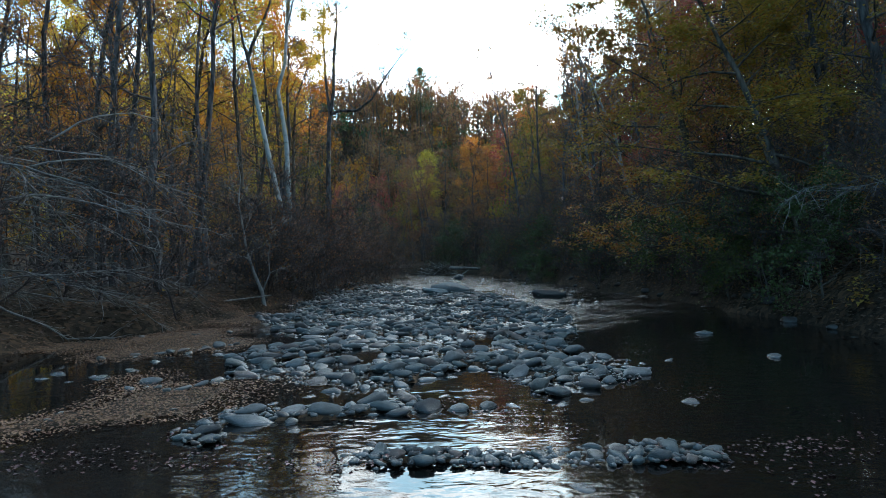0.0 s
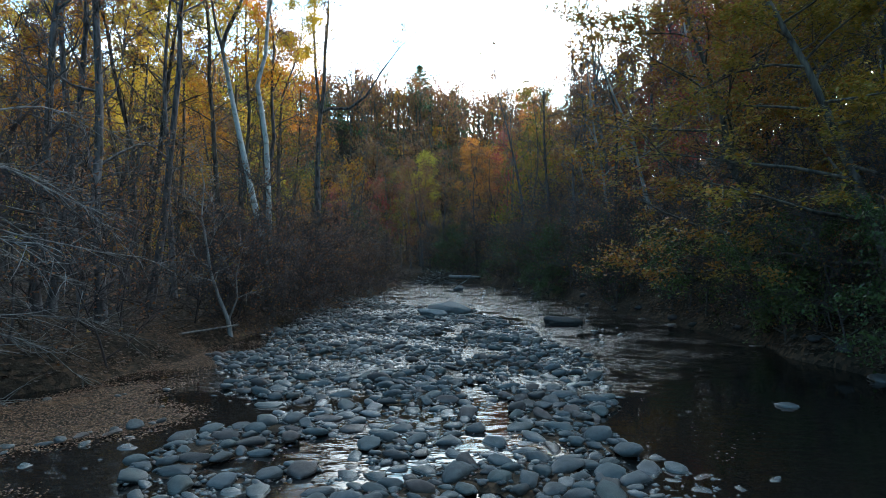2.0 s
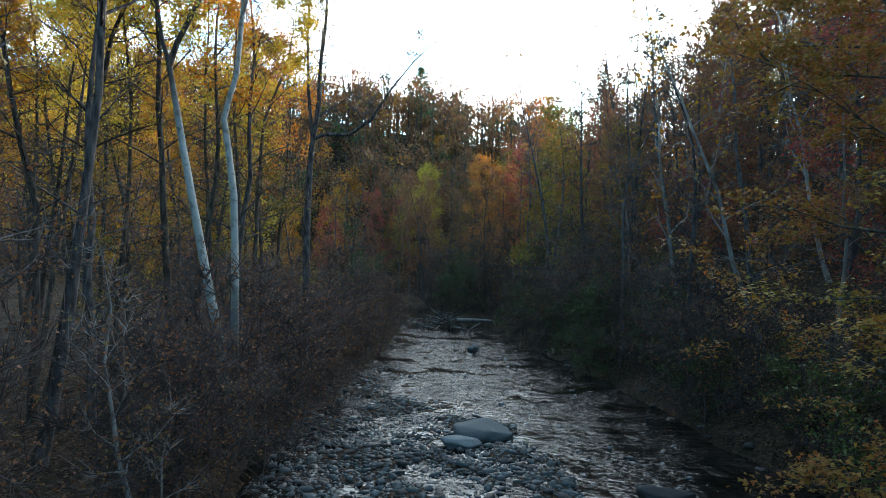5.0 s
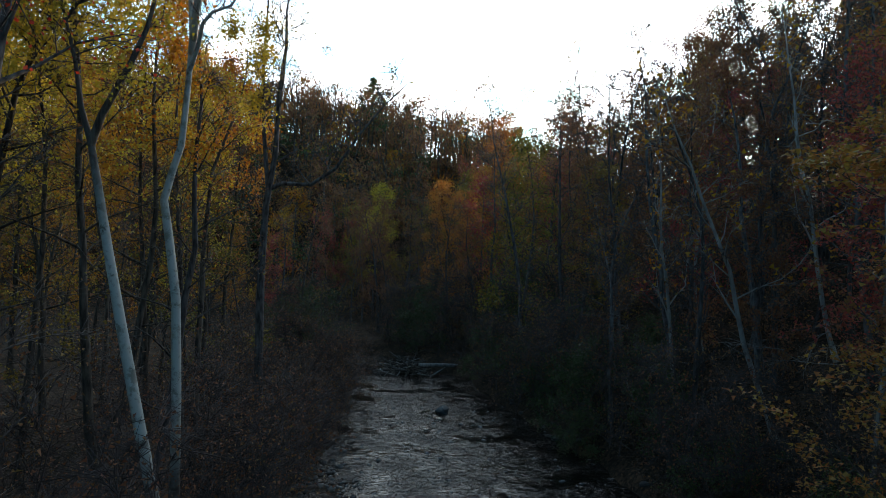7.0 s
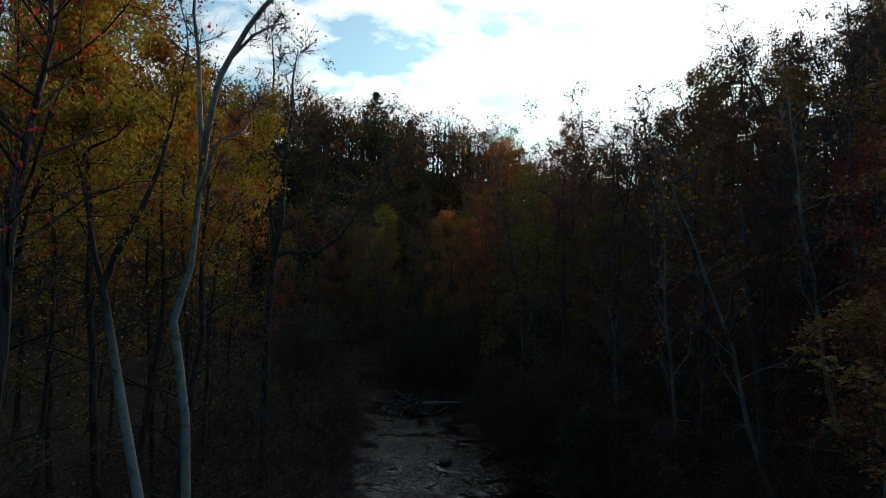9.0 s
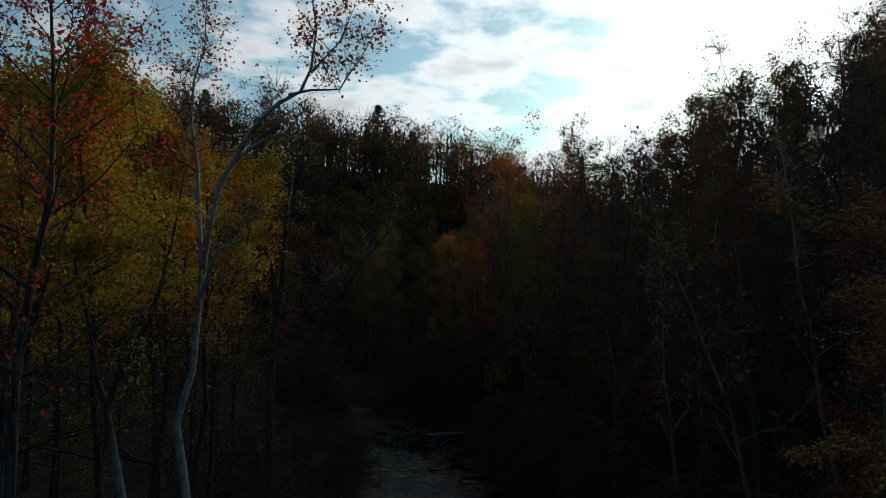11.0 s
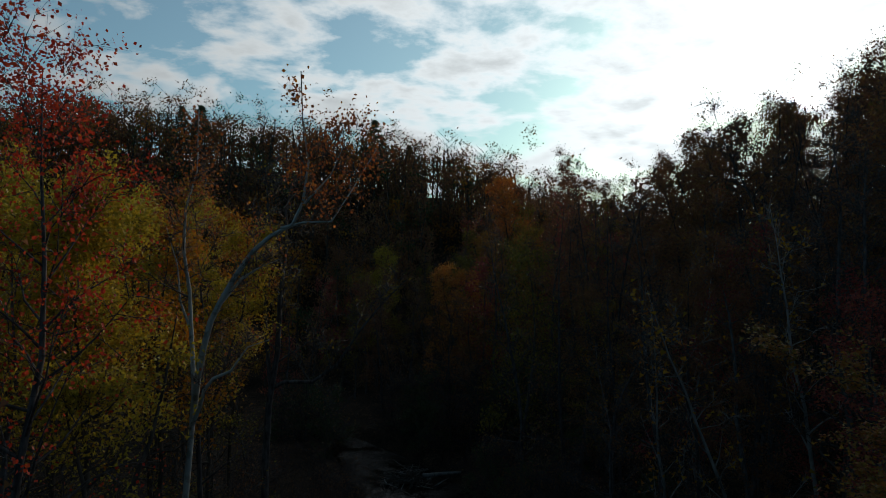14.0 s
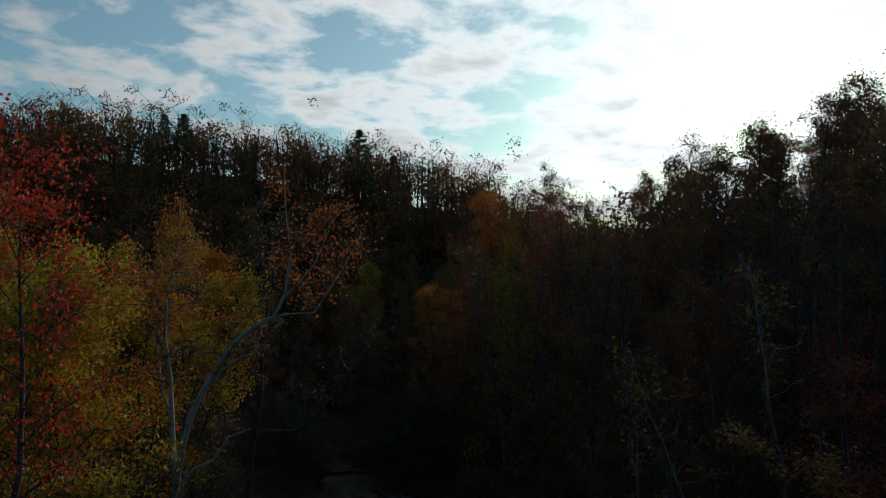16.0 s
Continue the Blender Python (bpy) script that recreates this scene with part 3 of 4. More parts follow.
def water_sheet():
    """The creek's surface, with real wavelets where it runs shallow over stones."""
    xs = np.concatenate([np.arange(-14, -5, 1.5), np.arange(-5, 10, 0.16), np.arange(10, 12.5, 0.8)])
    ys = np.concatenate([np.arange(-40, 4, 4.0), np.arange(4, 15, 1.0), np.arange(15, 66, 0.19), np.arange(66, 91, 1.5)])
    X, Y = np.meshgrid(xs, ys)
    run = sstep(17, 20, Y - 1.1 * np.maximum(X - 6, 0)) * (1 - sstep(60, 66, Y)) * sstep(-6.5, -4, X) * (1 - sstep(9.0, 10.2, X))
    run = run * (0.2 + 0.8 * sstep(-0.3, 0.5, wob(X, Y, 0.55, 6)))
    q = X + 0.3 * wob(X, Y, 0.7, 1), Y + 0.3 * wob(X, Y, 0.6, 2)
    Z = 0.05 * run * (wob(q[0], q[1] * 0.8, 2.6, 3) + 0.55 * wob(q[0], q[1], 5.4, 5))
    nx, ny = len(xs), len(ys)
    i, j = np.meshgrid(np.arange(nx - 1), np.arange(ny - 1))
    a = (j * nx + i).ravel()
    s = Soup()
    s.add(np.stack([X.ravel(), Y.ravel(), Z.ravel()], 1), np.stack([a, a + 1, a + nx + 1, a + nx], 1))
    return tagged(new("water", s.mesh("water", M_WATER)), "shallow dark brown creek water, still in pools and rippled in riffles", "creek", kind="structure")


water_sheet()

# ------------------------------------------------------------------ stones of the bar


def stone_shape(seed, subdiv=2):
    rng = np.random.default_rng(seed)
    bm = bmesh.new()
    bmesh.ops.create_icosphere(bm, subdivisions=subdiv, radius=1.0)
    off = Vector(rng.uniform(-50, 50, 3))
    ex = rng.uniform(0.85, 1.0)
    cuts = [(Vector(rng.normal(size=3)).normalized(), rng.uniform(0.55, 0.88)) for _ in range(11)]
    for v in bm.verts:
        k = 1 + 0.36 * noise.noise(v.co * 0.9 + off) + 0.10 * noise.noise(v.co * 2.4 + off)
        c = v.co * k
        for n, d in cuts:          # broken and worn faces
            over = c.dot(n) - d
            if over > 0:
                c = c - n * over * 0.95
        v.co = Vector((math.copysign(abs(c.x) ** ex, c.x), math.copysign(abs(c.y) ** ex, c.y), c.z))
    vs = np.array([v.co[:] for v in bm.verts])
    fs = np.array([[v.index for v in f.verts] for f in bm.faces])
    bm.free()
    return vs, fs


STONES = [stone_shape(40 + k) for k in range(10)]
SMALL = [stone_shape(60 + k, 1) for k in range(6)]


# the largest stones at the foot of the bar: x, y, half width
BIG_STONES = [(-2.43, 6.77, 0.11), (-1.96, 6.68, 0.15), (-2.45, 7.13, 0.11), (-2.2, 7.26, 0.15), (-3.12, 8.11, 0.14), (-2.71, 8.7, 0.17), (-2.28, 7.91, 0.27), (-1.7, 7.57, 0.17), (-1.12, 7.46, 0.11), (-0.19, 5.86, 0.09), (-0.81, 6.41, 0.1), (-0.44, 6.07, 0.13), (-1.01, 6.21, 0.12), (-0.13, 6.45, 0.1), (0.23, 6.08, 0.11), (0.47, 6.33, 0.13), (0.8, 6.26, 0.11), (1.2, 5.66, 0.16), (1.9, 6.04, 0.09), (2.3, 5.99, 0.1), (0.9, 6.99, 0.11), (-0.36, 7.77, 0.14), (-0.52, 9.28, 0.2), (0.03, 9.15, 0.16), (0.6, 8.5, 0.17), (1.55, 11.14, 0.24), (2.1, 7.8, 0.12), (3.23, 8.67, 0.17), (3.42, 7.17, 0.08), (-5.41, 11.59, 0.21), (-6.61, 10.91, 0.22), (-5.92, 10.6, 0.17)]


def scatter_stones():
    """Places and sizes of the stones: large ones first, none overlapping by much."""
    rng = np.random.default_rng(5)
    cells, got = {}, []
    for x, y, r in [(x, y, r * 0.85) for x, y, r in BIG_STONES]:
        cells.setdefault((int(x // 0.4), int(y // 0.4)), []).append((x, y, r))
        got.append((x, y, r))
    n = 260000
    rad = np.sort(np.clip(np.exp(rng.normal(math.log(0.066), 0.5, n)), 0.03, 0.2))[::-1]
    px, py = rng.uniform(-8.5, 8.5, n), 4.9 + 52 * rng.uniform(0, 1, n) ** 1.25
    core = bar_mask(px, py)
    stray = 0.004 * sstep(-8.5, -5, px) * (1 - sstep(5, 8.5, px)) * (1 - sstep(14, 30, py)) * sstep(6.3, 7.5, py) + 0.05 * sstep(19, 26, py) * (1 - sstep(4, 7.5, np.abs(px - 0.8)))
    dam = np.exp(-((py - 6.3 - 0.02 * px * px) / 0.24) ** 2) * sstep(-2.2, -1.2, px) * (1 - 0.75 * sstep(1.0, 1.6, px)) * (1 - sstep(3.0, 5.0, px))
    stray = stray + 0.07 * sstep(-0.2, 0.5, wob(px, py, 1.0, 12)) * sstep(-7.5, -6, px) * (1 - sstep(-4, -3, px)) * sstep(9.5, 10.5, py) * (1 - sstep(15, 18, py))
    stray = stray + 0.014 * sstep(0.1, 0.6, wob(px, py, 1.1, 14)) * (1 - sstep(5, 6, px)) * sstep(3, 3.6, px) * sstep(7.5, 8.5, py) * (1 - sstep(15, 19, py))
    dens = np.maximum(np.maximum(core ** 2, 0.13 * dam), stray)
    keep = rng.uniform(0, 1, n) < dens
    for x, y, r in zip(px[keep], py[keep], rad[keep]):
        if r < (0.035 if y < 14 else 0.05) or (y < 7.3 and r > 0.11):
            continue
        cx, cy = int(x // 0.4), int(y // 0.4)
        ok = True
        for ix in (cx - 1, cx, cx + 1):
            for iy in (cy - 1, cy, cy + 1):
                for (x2, y2, r2) in cells.get((ix, iy), ()):
                    if (x - x2) ** 2 + (y - y2) ** 2 < (0.93 * (r + r2)) ** 2:
                        ok = False
                        break
        if ok:
            cells.setdefault((cx, cy), []).append((x, y, r))
            got.append((x, y, r))
    return got, rng


def stone_matrix(rng, x, y, r):
    g = float(land(x, y))
    flat = rng.uniform(0.36, 0.64)
    z = max(g, -0.07) + r * flat * rng.uniform(0.05, 0.5)
    return (Matrix.Translation((x, y, z)) @ Euler((rng.normal() * 0.15, rng.normal() * 0.15, rng.uniform(0, 6.28))).to_matrix().to_4x4() @
            Matrix.Diagonal((r * rng.uniform(1.05, 1.6), r * rng.uniform(0.75, 1.0), r * flat, 1)))


stones, rng_s = scatter_stones()
stones = stones[:len(BIG_STONES)] + sorted(stones[len(BIG_STONES):], key=lambda s: -s[2] * (1.0 if s[1] < 16 else 0.01))
rest = Soup()
near_stones = []
for k, (x, y, r) in enumerate(stones):
    m = stone_matrix(rng_s, x, y, r)
    if k < 300:
        near_stones.append((k % 10, m))
    else:
        vs, fs = STONES[k % 10] if y < 19 else SMALL[k % 6]
        mm = np.array(m)
        rest.add(vs @ mm[:3, :3].T + mm[:3, 3], fs)
gravel_bar = tagged(new("gravel_bar", rest.mesh("gravel_bar", M_STONE)), "bar of rounded blue-grey river stones in the creek", "gravel bar", kind="stuff")
stone_meshes = []
for k in range(10):
    s = Soup()
    s.add(*STONES[k])
    stone_meshes.append(s.mesh("stone", M_STONE))


def boulder(name, label, seed, m, mat, subdiv=4):
    vs, fs = stone_shape(seed, subdiv)
    mm = np.array(m)
    s = Soup()
    s.add(vs @ mm[:3, :3].T, fs)
    ob = new(name, s.mesh(name, mat))
    ob.location = mm[:3, 3]
    return tagged(ob, label, "boulder")


boulder("boulder", "large flat pale grey boulder in the riffle", 3, pose(0.45, 34.9, 0.08, 5, -4, 20) @ Matrix.Diagonal((1.05, 0.85, 0.58, 1)), M_BOULDER)
boulder("boulder", "low pale slab leaning on a larger boulder", 8, pose(-0.4, 33.7, 0.06, 0, 5, 10) @ Matrix.Diagonal((0.75, 0.45, 0.36, 1)), M_BOULDER)
boulder("boulder", "single rounded grey boulder in mid-creek", 12, pose(1.5, 54.6, 0.10, 0, 0, 40) @ Matrix.Diagonal((0.5, 0.40, 0.34, 1)), M_STONE)


def cut_log(name, label, a, b, r0, r1, mat, seed, sides=9, segs=8):
    """A lying log with closed, slightly ragged ends."""
    rng = np.random.default_rng(seed)
    a, b = np.array(a, float), np.array(b, float)
    t = np.linspace(0, 1, segs)
    pts = a + (b - a) * t[:, None] + rng.normal(size=(segs, 3)) * r0 * 0.12
    pts = np.vstack([pts[0], pts, pts[-1]])
    rr = np.concatenate([[0.01], r0 + (r1 - r0) * t + rng.normal(size=segs) * r0 * 0.05, [0.01]])
    s = Soup()
    tube(s, pts - a, rr, sides)
    ob = new(name, s.mesh(name, mat))
    ob.location = a
    return tagged(ob, label, "log")


rng_b = np.random.default_rng(44)
for k in range(30):
    y = 15 + k * 1.4 + rng_b.uniform(-0.4, 0.4)
    x = float(np.interp(y, Y_BANK, X_RIGHT)) + rng_b.uniform(-0.35, 0.35)
    r = rng_b.uniform(0.12, 0.32)
    tagged(boulder("rock", "dark wet rock at the foot of the east bank", 100 + k % 8, pose(x, y, max(float(land(x, y)), -0.08), 0, 0, rng_b.uniform(0, 360)) @ Matrix.Diagonal((r * 1.3, r, r * 0.6, 1)), M_DARKSTONE, 2),
           group="rocks along the east bank")


def pebbles():
    """Small gravel that fills the gaps of the bar."""
    rng = np.random.default_rng(46)
    n = 60000
    x, y = rng.uniform(-7, 6, n), 5.8 + 34 * rng.uniform(0, 1, n) ** 1.6
    m = bar_mask(x, y)
    dens = 0.42 * sstep(0.3, 0.8, m)
    keep = rng.uniform(0, 1, n) < dens
    s = Soup()
    shapes = [stone_shape(80 + k, 1) for k in range(4)]
    octa = np.array([(1, 0, 0), (0.1, 1, 0), (-1, 0.1, 0), (0, -1, 0.1), (0.15, 0.1, 1), (0, 0, -1)]), np.array([(0, 1, 4), (1, 2, 4), (2, 3, 4), (3, 0, 4), (1, 0, 5), (2, 1, 5), (3, 2, 5), (0, 3, 5)])
    g = np.maximum(land(x[keep], y[keep]), -0.02)
    for a, b, h in zip(x[keep], y[keep], g):
        r = rng.uniform(0.018, 0.045) * (1 + 0.02 * b)
        vs, fs = shapes[int(rng.integers(4))] if b < 10 and r > 0.035 else octa
        th = rng.uniform(0, 6.28)
        c, d = math.cos(th), math.sin(th)
        q = vs * np.array((r * 1.3, r, r * 0.7))
        q = np.stack([q[:, 0] * c - q[:, 1] * d, q[:, 0] * d + q[:, 1] * c, q[:, 2]], 1)
        s.add(q + (a, b, h + r * 0.2), fs)
    return tagged(new("gravel", s.mesh("gravel", M_STONE)), "small dark pebbles lying between larger river stones", "gravel", kind="stuff")


pebbles()
boulder("boulder", "dark oblong wet rock lying in the shallow riffle", 15, pose(4.85, 29.2, 0.12, 0, 2, -5) @ Matrix.Diagonal((0.8, 0.32, 0.27, 1)), M_DARKSTONE)


def log_jam():
    e = tagged(new("log_jam"), "pile of grey driftwood sticks caught in mid-creek", "driftwood pile")
    rng = np.random.default_rng(21)
    for k in range(84):
        c = np.array((rng.normal(-0.4, 1.0), 67.4 + rng.normal() * 0.7, rng.uniform(0.05, 1.2)))
        c[2] *= max(0.15, 1 - abs(c[0] + 0.4) / 2.4)
        d = rng.normal(size=3) * np.array((1.0, 0.6, 0.28))
        d /= np.linalg.norm(d)
        ln, r = rng.uniform(0.9, 2.6), rng.uniform(0.025, 0.085)
        s = Soup()
        tube(s, bend(rng, c - d * ln / 2 + np.array((0, 0, 0.1)), d, ln, 4, 0.07, 0), r * np.array((0.9, 1, 0.9, 0.7, 0.4)), 5)
        part("stick", s.mesh("stick", M_DEAD if k % 3 == 0 else M_DARKBARK), e)
    return e


log_jam()
cut_log("fallen_log", "long bleached fallen log reaching from the driftwood to the bank", (0.9, 67.1, 0.78), (5.3, 68.4, 0.62), 0.2, 0.13, M_DEAD, 7, 8, 9)

# ------------------------------------------------------------------ hero trees


def sycamores():
    f = np.array((-7.75, 33.2, 0))
    z0 = float(land(f[0], f[1]))

    def line(pts):
        """Points given as x, y, height above the water, relative to the foot."""
        return np.array(pts, float) - (f[0], f[1], z0)

    right = line([(-7.75, 33.2, -0.4), (-7.8, 33.2, 2.5), (-7.87, 33.2, 5.6), (-7.98, 33.2, 8.1), (-8.2, 33.2, 9.6), (-8.38, 33.2, 10.65), (-8.2, 33.2, 11.4), (-8.0, 33.2, 12.1),
                  (-7.9, 33.2, 13.6), (-7.84, 33.2, 14.8), (-7.95, 33.2, 16.4), (-8.03, 33.2, 17.6), (-8.18, 33.1, 18.7), (-8.15, 33.1, 19.8), (-7.88, 33.1, 20.8), (-7.85, 33.0, 22.4)])
    limb = line([(-7.84, 33.2, 14.5), (-7.6, 32.6, 15.4), (-7.42, 32.4, 16.2), (-7.23, 32.3, 16.9), (-7.0, 32.3, 17.4), (-6.6, 32.2, 18.1), (-6.2, 32.2, 18.7), (-5.75, 32.1, 19.1), (-5.2, 32.0, 19.4), (-4.95, 32.0, 20.0),
                 (-4.84, 32.0, 21.0), (-5.0, 32.0, 22.0), (-5.08, 32.0, 23.3)])
    side = line([(-5.5, 32.0, 19.3), (-4.94, 32.0, 19.45), (-4.23, 32.0, 19.5), (-3.68, 32.0, 20.4), (-3.12, 32.0, 21.4)])
    spray = line([(-4.95, 32.0, 19.9), (-4.26, 32.0, 20.7), (-3.72, 32.0, 22.1)])
    lesser = line([(-7.0, 32.3, 17.35), (-6.5, 32.4, 18.0), (-6.05, 32.5, 18.3), (-5.6, 32.6, 18.5)])
    elbow = line([(-7.88, 33.2, 14.0), (-7.6, 32.9, 14.6), (-7.43, 32.6, 15.08), (-7.21, 32.6, 15.38), (-6.76, 32.6, 15.58), (-6.56, 32.6, 15.9), (-6.36, 32.6, 16.2), (-5.79, 32.6, 16.4)])
    twin = line([(-7.95, 33.2, 16.5), (-8.26, 33.2, 17.3), (-8.36, 33.2, 18.3), (-8.7, 33.2, 19.4)])
    b, c, lim = grow(301, 22.5, 0.135, 0.72, 1.3, 13, 5, 6, 2600, 0.085, 0.85, trunk_pts=right, stem_pts=[(elbow, 0.065), (limb, 0.105), (side, 0.04), (spray, 0.035), (lesser, 0.05), (twin, 0.045)],
                     leaf_top=0.8, sides=10, pale_stems=8, simple=False, bunch=0.16)
    t = tree_thing("sycamore", "tall white-barked sycamore with a forked crown and few russet leaves", "tree", b, c, M_SYC, leaf_mat("russet_orange_leaves", [(0, (0.16, 0.05, 0.025)), (0.6, (0.30, 0.09, 0.03)), (1, (0.42, 0.17, 0.03))]), "sycamores on the bank")
    part("fork", lim.mesh("fork", M_BARK), t, "grey upper limbs")
    t.location = (f[0], f[1], z0)
    f = np.array((-7.05, 30.8, 0))
    z0 = float(land(f[0], f[1]))
    left = line([(-7.05, 30.8, -0.4), (-7.5, 30.8, 3.6), (-7.95, 30.8, 5.6), (-8.4, 30.8, 7.7), (-8.75, 30.8, 9.4), (-9.0, 30.8, 10.7), (-9.2, 30.8, 11.7), (-9.42, 30.8, 12.4), (-9.58, 30.8, 13.4), (-9.92, 30.8, 14.7), (-10.0, 30.8, 15.2)])
    arm = line([(-9.85, 30.8, 14.3), (-9.6, 30.8, 14.7), (-9.1, 30.9, 15.0), (-8.7, 30.9, 15.5)])
    fork = line([(-9.2, 30.8, 11.6), (-8.98, 30.8, 12.3), (-8.45, 30.8, 13.4), (-8.15, 30.9, 14.3), (-7.9, 31.0, 15.6), (-7.7, 31.1, 17.2)])
    b, c, lim = grow(302, 17, 0.145, 0.8, 1.6, 9, 5, 6, 2600, 0.1, 0.7, trunk_pts=left, stem_pts=[(arm, 0.055), (fork, 0.1)], leaf_top=0.5, sides=10, pale_stems=0, bunch=0.16)
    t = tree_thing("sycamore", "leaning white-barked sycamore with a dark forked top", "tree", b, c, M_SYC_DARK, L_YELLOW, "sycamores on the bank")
    part("fork", lim.mesh("fork", M_DARKBARK), t, "dark upper limbs")
    t.location = (f[0], f[1], z0)


sycamores()


def sweeping_tree():
    z0 = float(land(-8.0, 46))
    trunk = np.array([(0, 0, -.4), (-.05, 0, 4), (-.1, 0, 8.4), (0, 0, 11.5), (.35, 0, 14), (.4, 0, 16.5), (.65, 0, 19), (.6, 0, 20.6), (.8, 0, 22)], float)
    trunk[1:, 2] -= z0
    branch = np.array([(.1, 0, 12.3), (.7, 0, 12.6), (2.0, 0, 12.6), (3.1, 0, 13.4), (4.2, -.1, 15.1), (5.3, -.2, 16.5), (6.4, -.3, 17.6)]) - (0, 0, z0)
    second = np.array([(.1, 0, 12.0), (-.25, .2, 15), (-.4, .3, 18), (-.3, .3, 21), (-.5, .3, 23)]) - (0, 0, z0)
    b, c = grow(310, 22, 0.22, 0.45, 3.4, 18, 6, 5, 600, 0.13, 0.7, twig_r=0.014, twig_l=1.2, trunk_pts=trunk, stem_pts=[(branch, 0.12), (second, 0.12)], sides=8)
    t = tree_thing("tree", "tall grey tree with one long limb sweeping over the creek", "tree", b, c, M_BARK, L_OLIVE)
    t.location = (-8.0, 46, z0)


sweeping_tree()


def set_down(ob, x, y, turn=0.0, scale=1.0, dz=0.0, tilt=0.0):
    """Puts a thing on the ground at a place."""
    ob.matrix_basis = pose(x, y, float(land(x, y)) + dz, 0, tilt, 0) @ pose(0, 0, 0, 0, 0, turn) @ Matrix.Diagonal((scale, scale, scale, 1))
    return ob


b, c = grow(320, 22.2, 0.16, 0.5, 4.6, 30, 7, 6, 5600, 0.085, 0.85, leaf_top=0.44, simple=False, bunch=0.16)
set_down(tree_thing("red_maple", "tall maple with sparse bright red leaves at its top", "tree", b, c, M_BARK, L_RED), -11.2, 28.4, 30)
b, c = grow(321, 20.0, 0.16, 0.42, 3.4, 26, 7, 6, 14000, 0.1, 0.55, leaf_top=0.58, bunch=0.26)
yellow_a = set_down(tree_thing("tulip_tree", "dense golden-yellow leafy tree in the sun", "tree", b, c, M_DARKBARK, L_YELLOW, "yellow trees"), -10.2, 35.5, 0)
copy_thing(yellow_a, pose(-14.0, 33.5, float(land(-14.0, 33.5)), 0, 0, 140))
b, c = grow(330, 13.0, 0.15, 0.12, 6.4, 30, 8, 6, 34000, 0.095, 0.16, flat=0.75, droop=0.035, lean=0.1)
set_down(tree_thing("beech", "spreading bankside tree with layered olive and yellow leaves over the water", "tree", b, c, M_DARKBARK, L_OLIVE, "leafy trees over the water"), 11.0, 18.9, 100, tilt=-4)
b, c = grow(331, 16.5, 0.15, 0.12, 6.2, 32, 8, 6, 34000, 0.095, 0.25, flat=0.55, droop=0.02)
set_down(tree_thing("oak", "bankside tree thick with orange-brown leaves", "tree", b, c, M_DARKBARK, leaf_mat("orange_brown_leaves", [(0, (0.10, 0.10, 0.02)), (0.4, (0.21, 0.13, 0.025)), (0.75, (0.26, 0.10, 0.022)), (1, (0.22, 0.05, 0.02))]), "leafy trees over the water"), 10.4, 24.2, 10, tilt=-4)

# ------------------------------------------------------------------ kinds of woodland trees
KINDS = {}


def kind(key, name, label, m_bark, m_leaf, variants, **kw):
    KINDS[key] = []
    for s in variants:
        b, c = grow(s, **kw)
        KINDS[key].append([name, label, b.mesh("trunk", m_bark), c.mesh("crown", m_leaf, False) if c.n else None])


near = dict(limbs=22, secs=4, twigs=5, n_leaves=5600, twig_r=0.009, bunch=0.2)
kind("yellow", "tulip_tree", "tall straight tree with yellow autumn leaves high up", M_DARKBARK, L_YELLOW, (1, 2), height=20, r0=0.15, crown=0.34, spread=3.2, leaf=0.118, up=0.5, leaf_top=0.52, **near)
kind("gold", "hickory", "forest tree with golden-orange leaves", M_DARKBARK, L_GOLD, (3, 4), height=17.5, r0=0.14, crown=0.3, spread=3.2, leaf=0.118, up=0.45, leaf_top=0.5, **near)
kind("olive", "beech", "forest tree with olive-green turning leaves", M_DARKBARK, L_OLIVE, (5, 6), height=15, r0=0.15, crown=0.12, spread=3.6, leaf=0.115, up=0.35, flat=0.35, **near)
kind("russet", "oak", "forest oak with russet brown leaves", M_BARK, L_RUSSET, (7, 8), height=17, r0=0.18, crown=0.16, spread=3.6, leaf=0.115, up=0.42, **near)
kind("wine", "maple", "slender maple with wine-red leaves", M_BARK, L_WINE, (9, 10), height=14, r0=0.12, crown=0.15, spread=3.0, leaf=0.11, up=0.5, **near)
kind("bare", "bare_tree", "nearly leafless grey forest tree", M_BARK, L_RUSSET, (11, 12, 13), height=17.5, r0=0.14, crown=0.14, spread=3.2, limbs=24, secs=4, twigs=8, n_leaves=1100, leaf=0.095, up=0.7, twig_r=0.012, twig_l=1.1)
kind("pale", "bare_tree", "thin pale-barked leafless tree", M_PALEBARK, L_GOLD, (14, 15), height=13, r0=0.09, crown=0.3, spread=2.6, limbs=14, secs=4, twigs=5, n_leaves=250, leaf=0.14, up=0.75, lean=0.12)
kind("brush", "shrub", "bare tangled grey-brown bankside shrub", M_TWIG, L_RUSSET, (16, 17, 18), height=4.4, r0=0.035, crown=0.05, spread=2.8, limbs=13, secs=4, twigs=8, n_leaves=420, leaf=0.075, up=0.8, lean=0.2, sides=4, twig_r=0.0095, twig_l=1.2)
kind("laurel", "evergreen_shrub", "dark evergreen bankside shrub", M_DARKBARK, L_GREEN, (19, 20), height=3.2, r0=0.05, crown=0.08, spread=2.3, limbs=12, secs=4, twigs=4, n_leaves=4600, leaf=0.08, up=0.5, flat=0.3, sides=4)
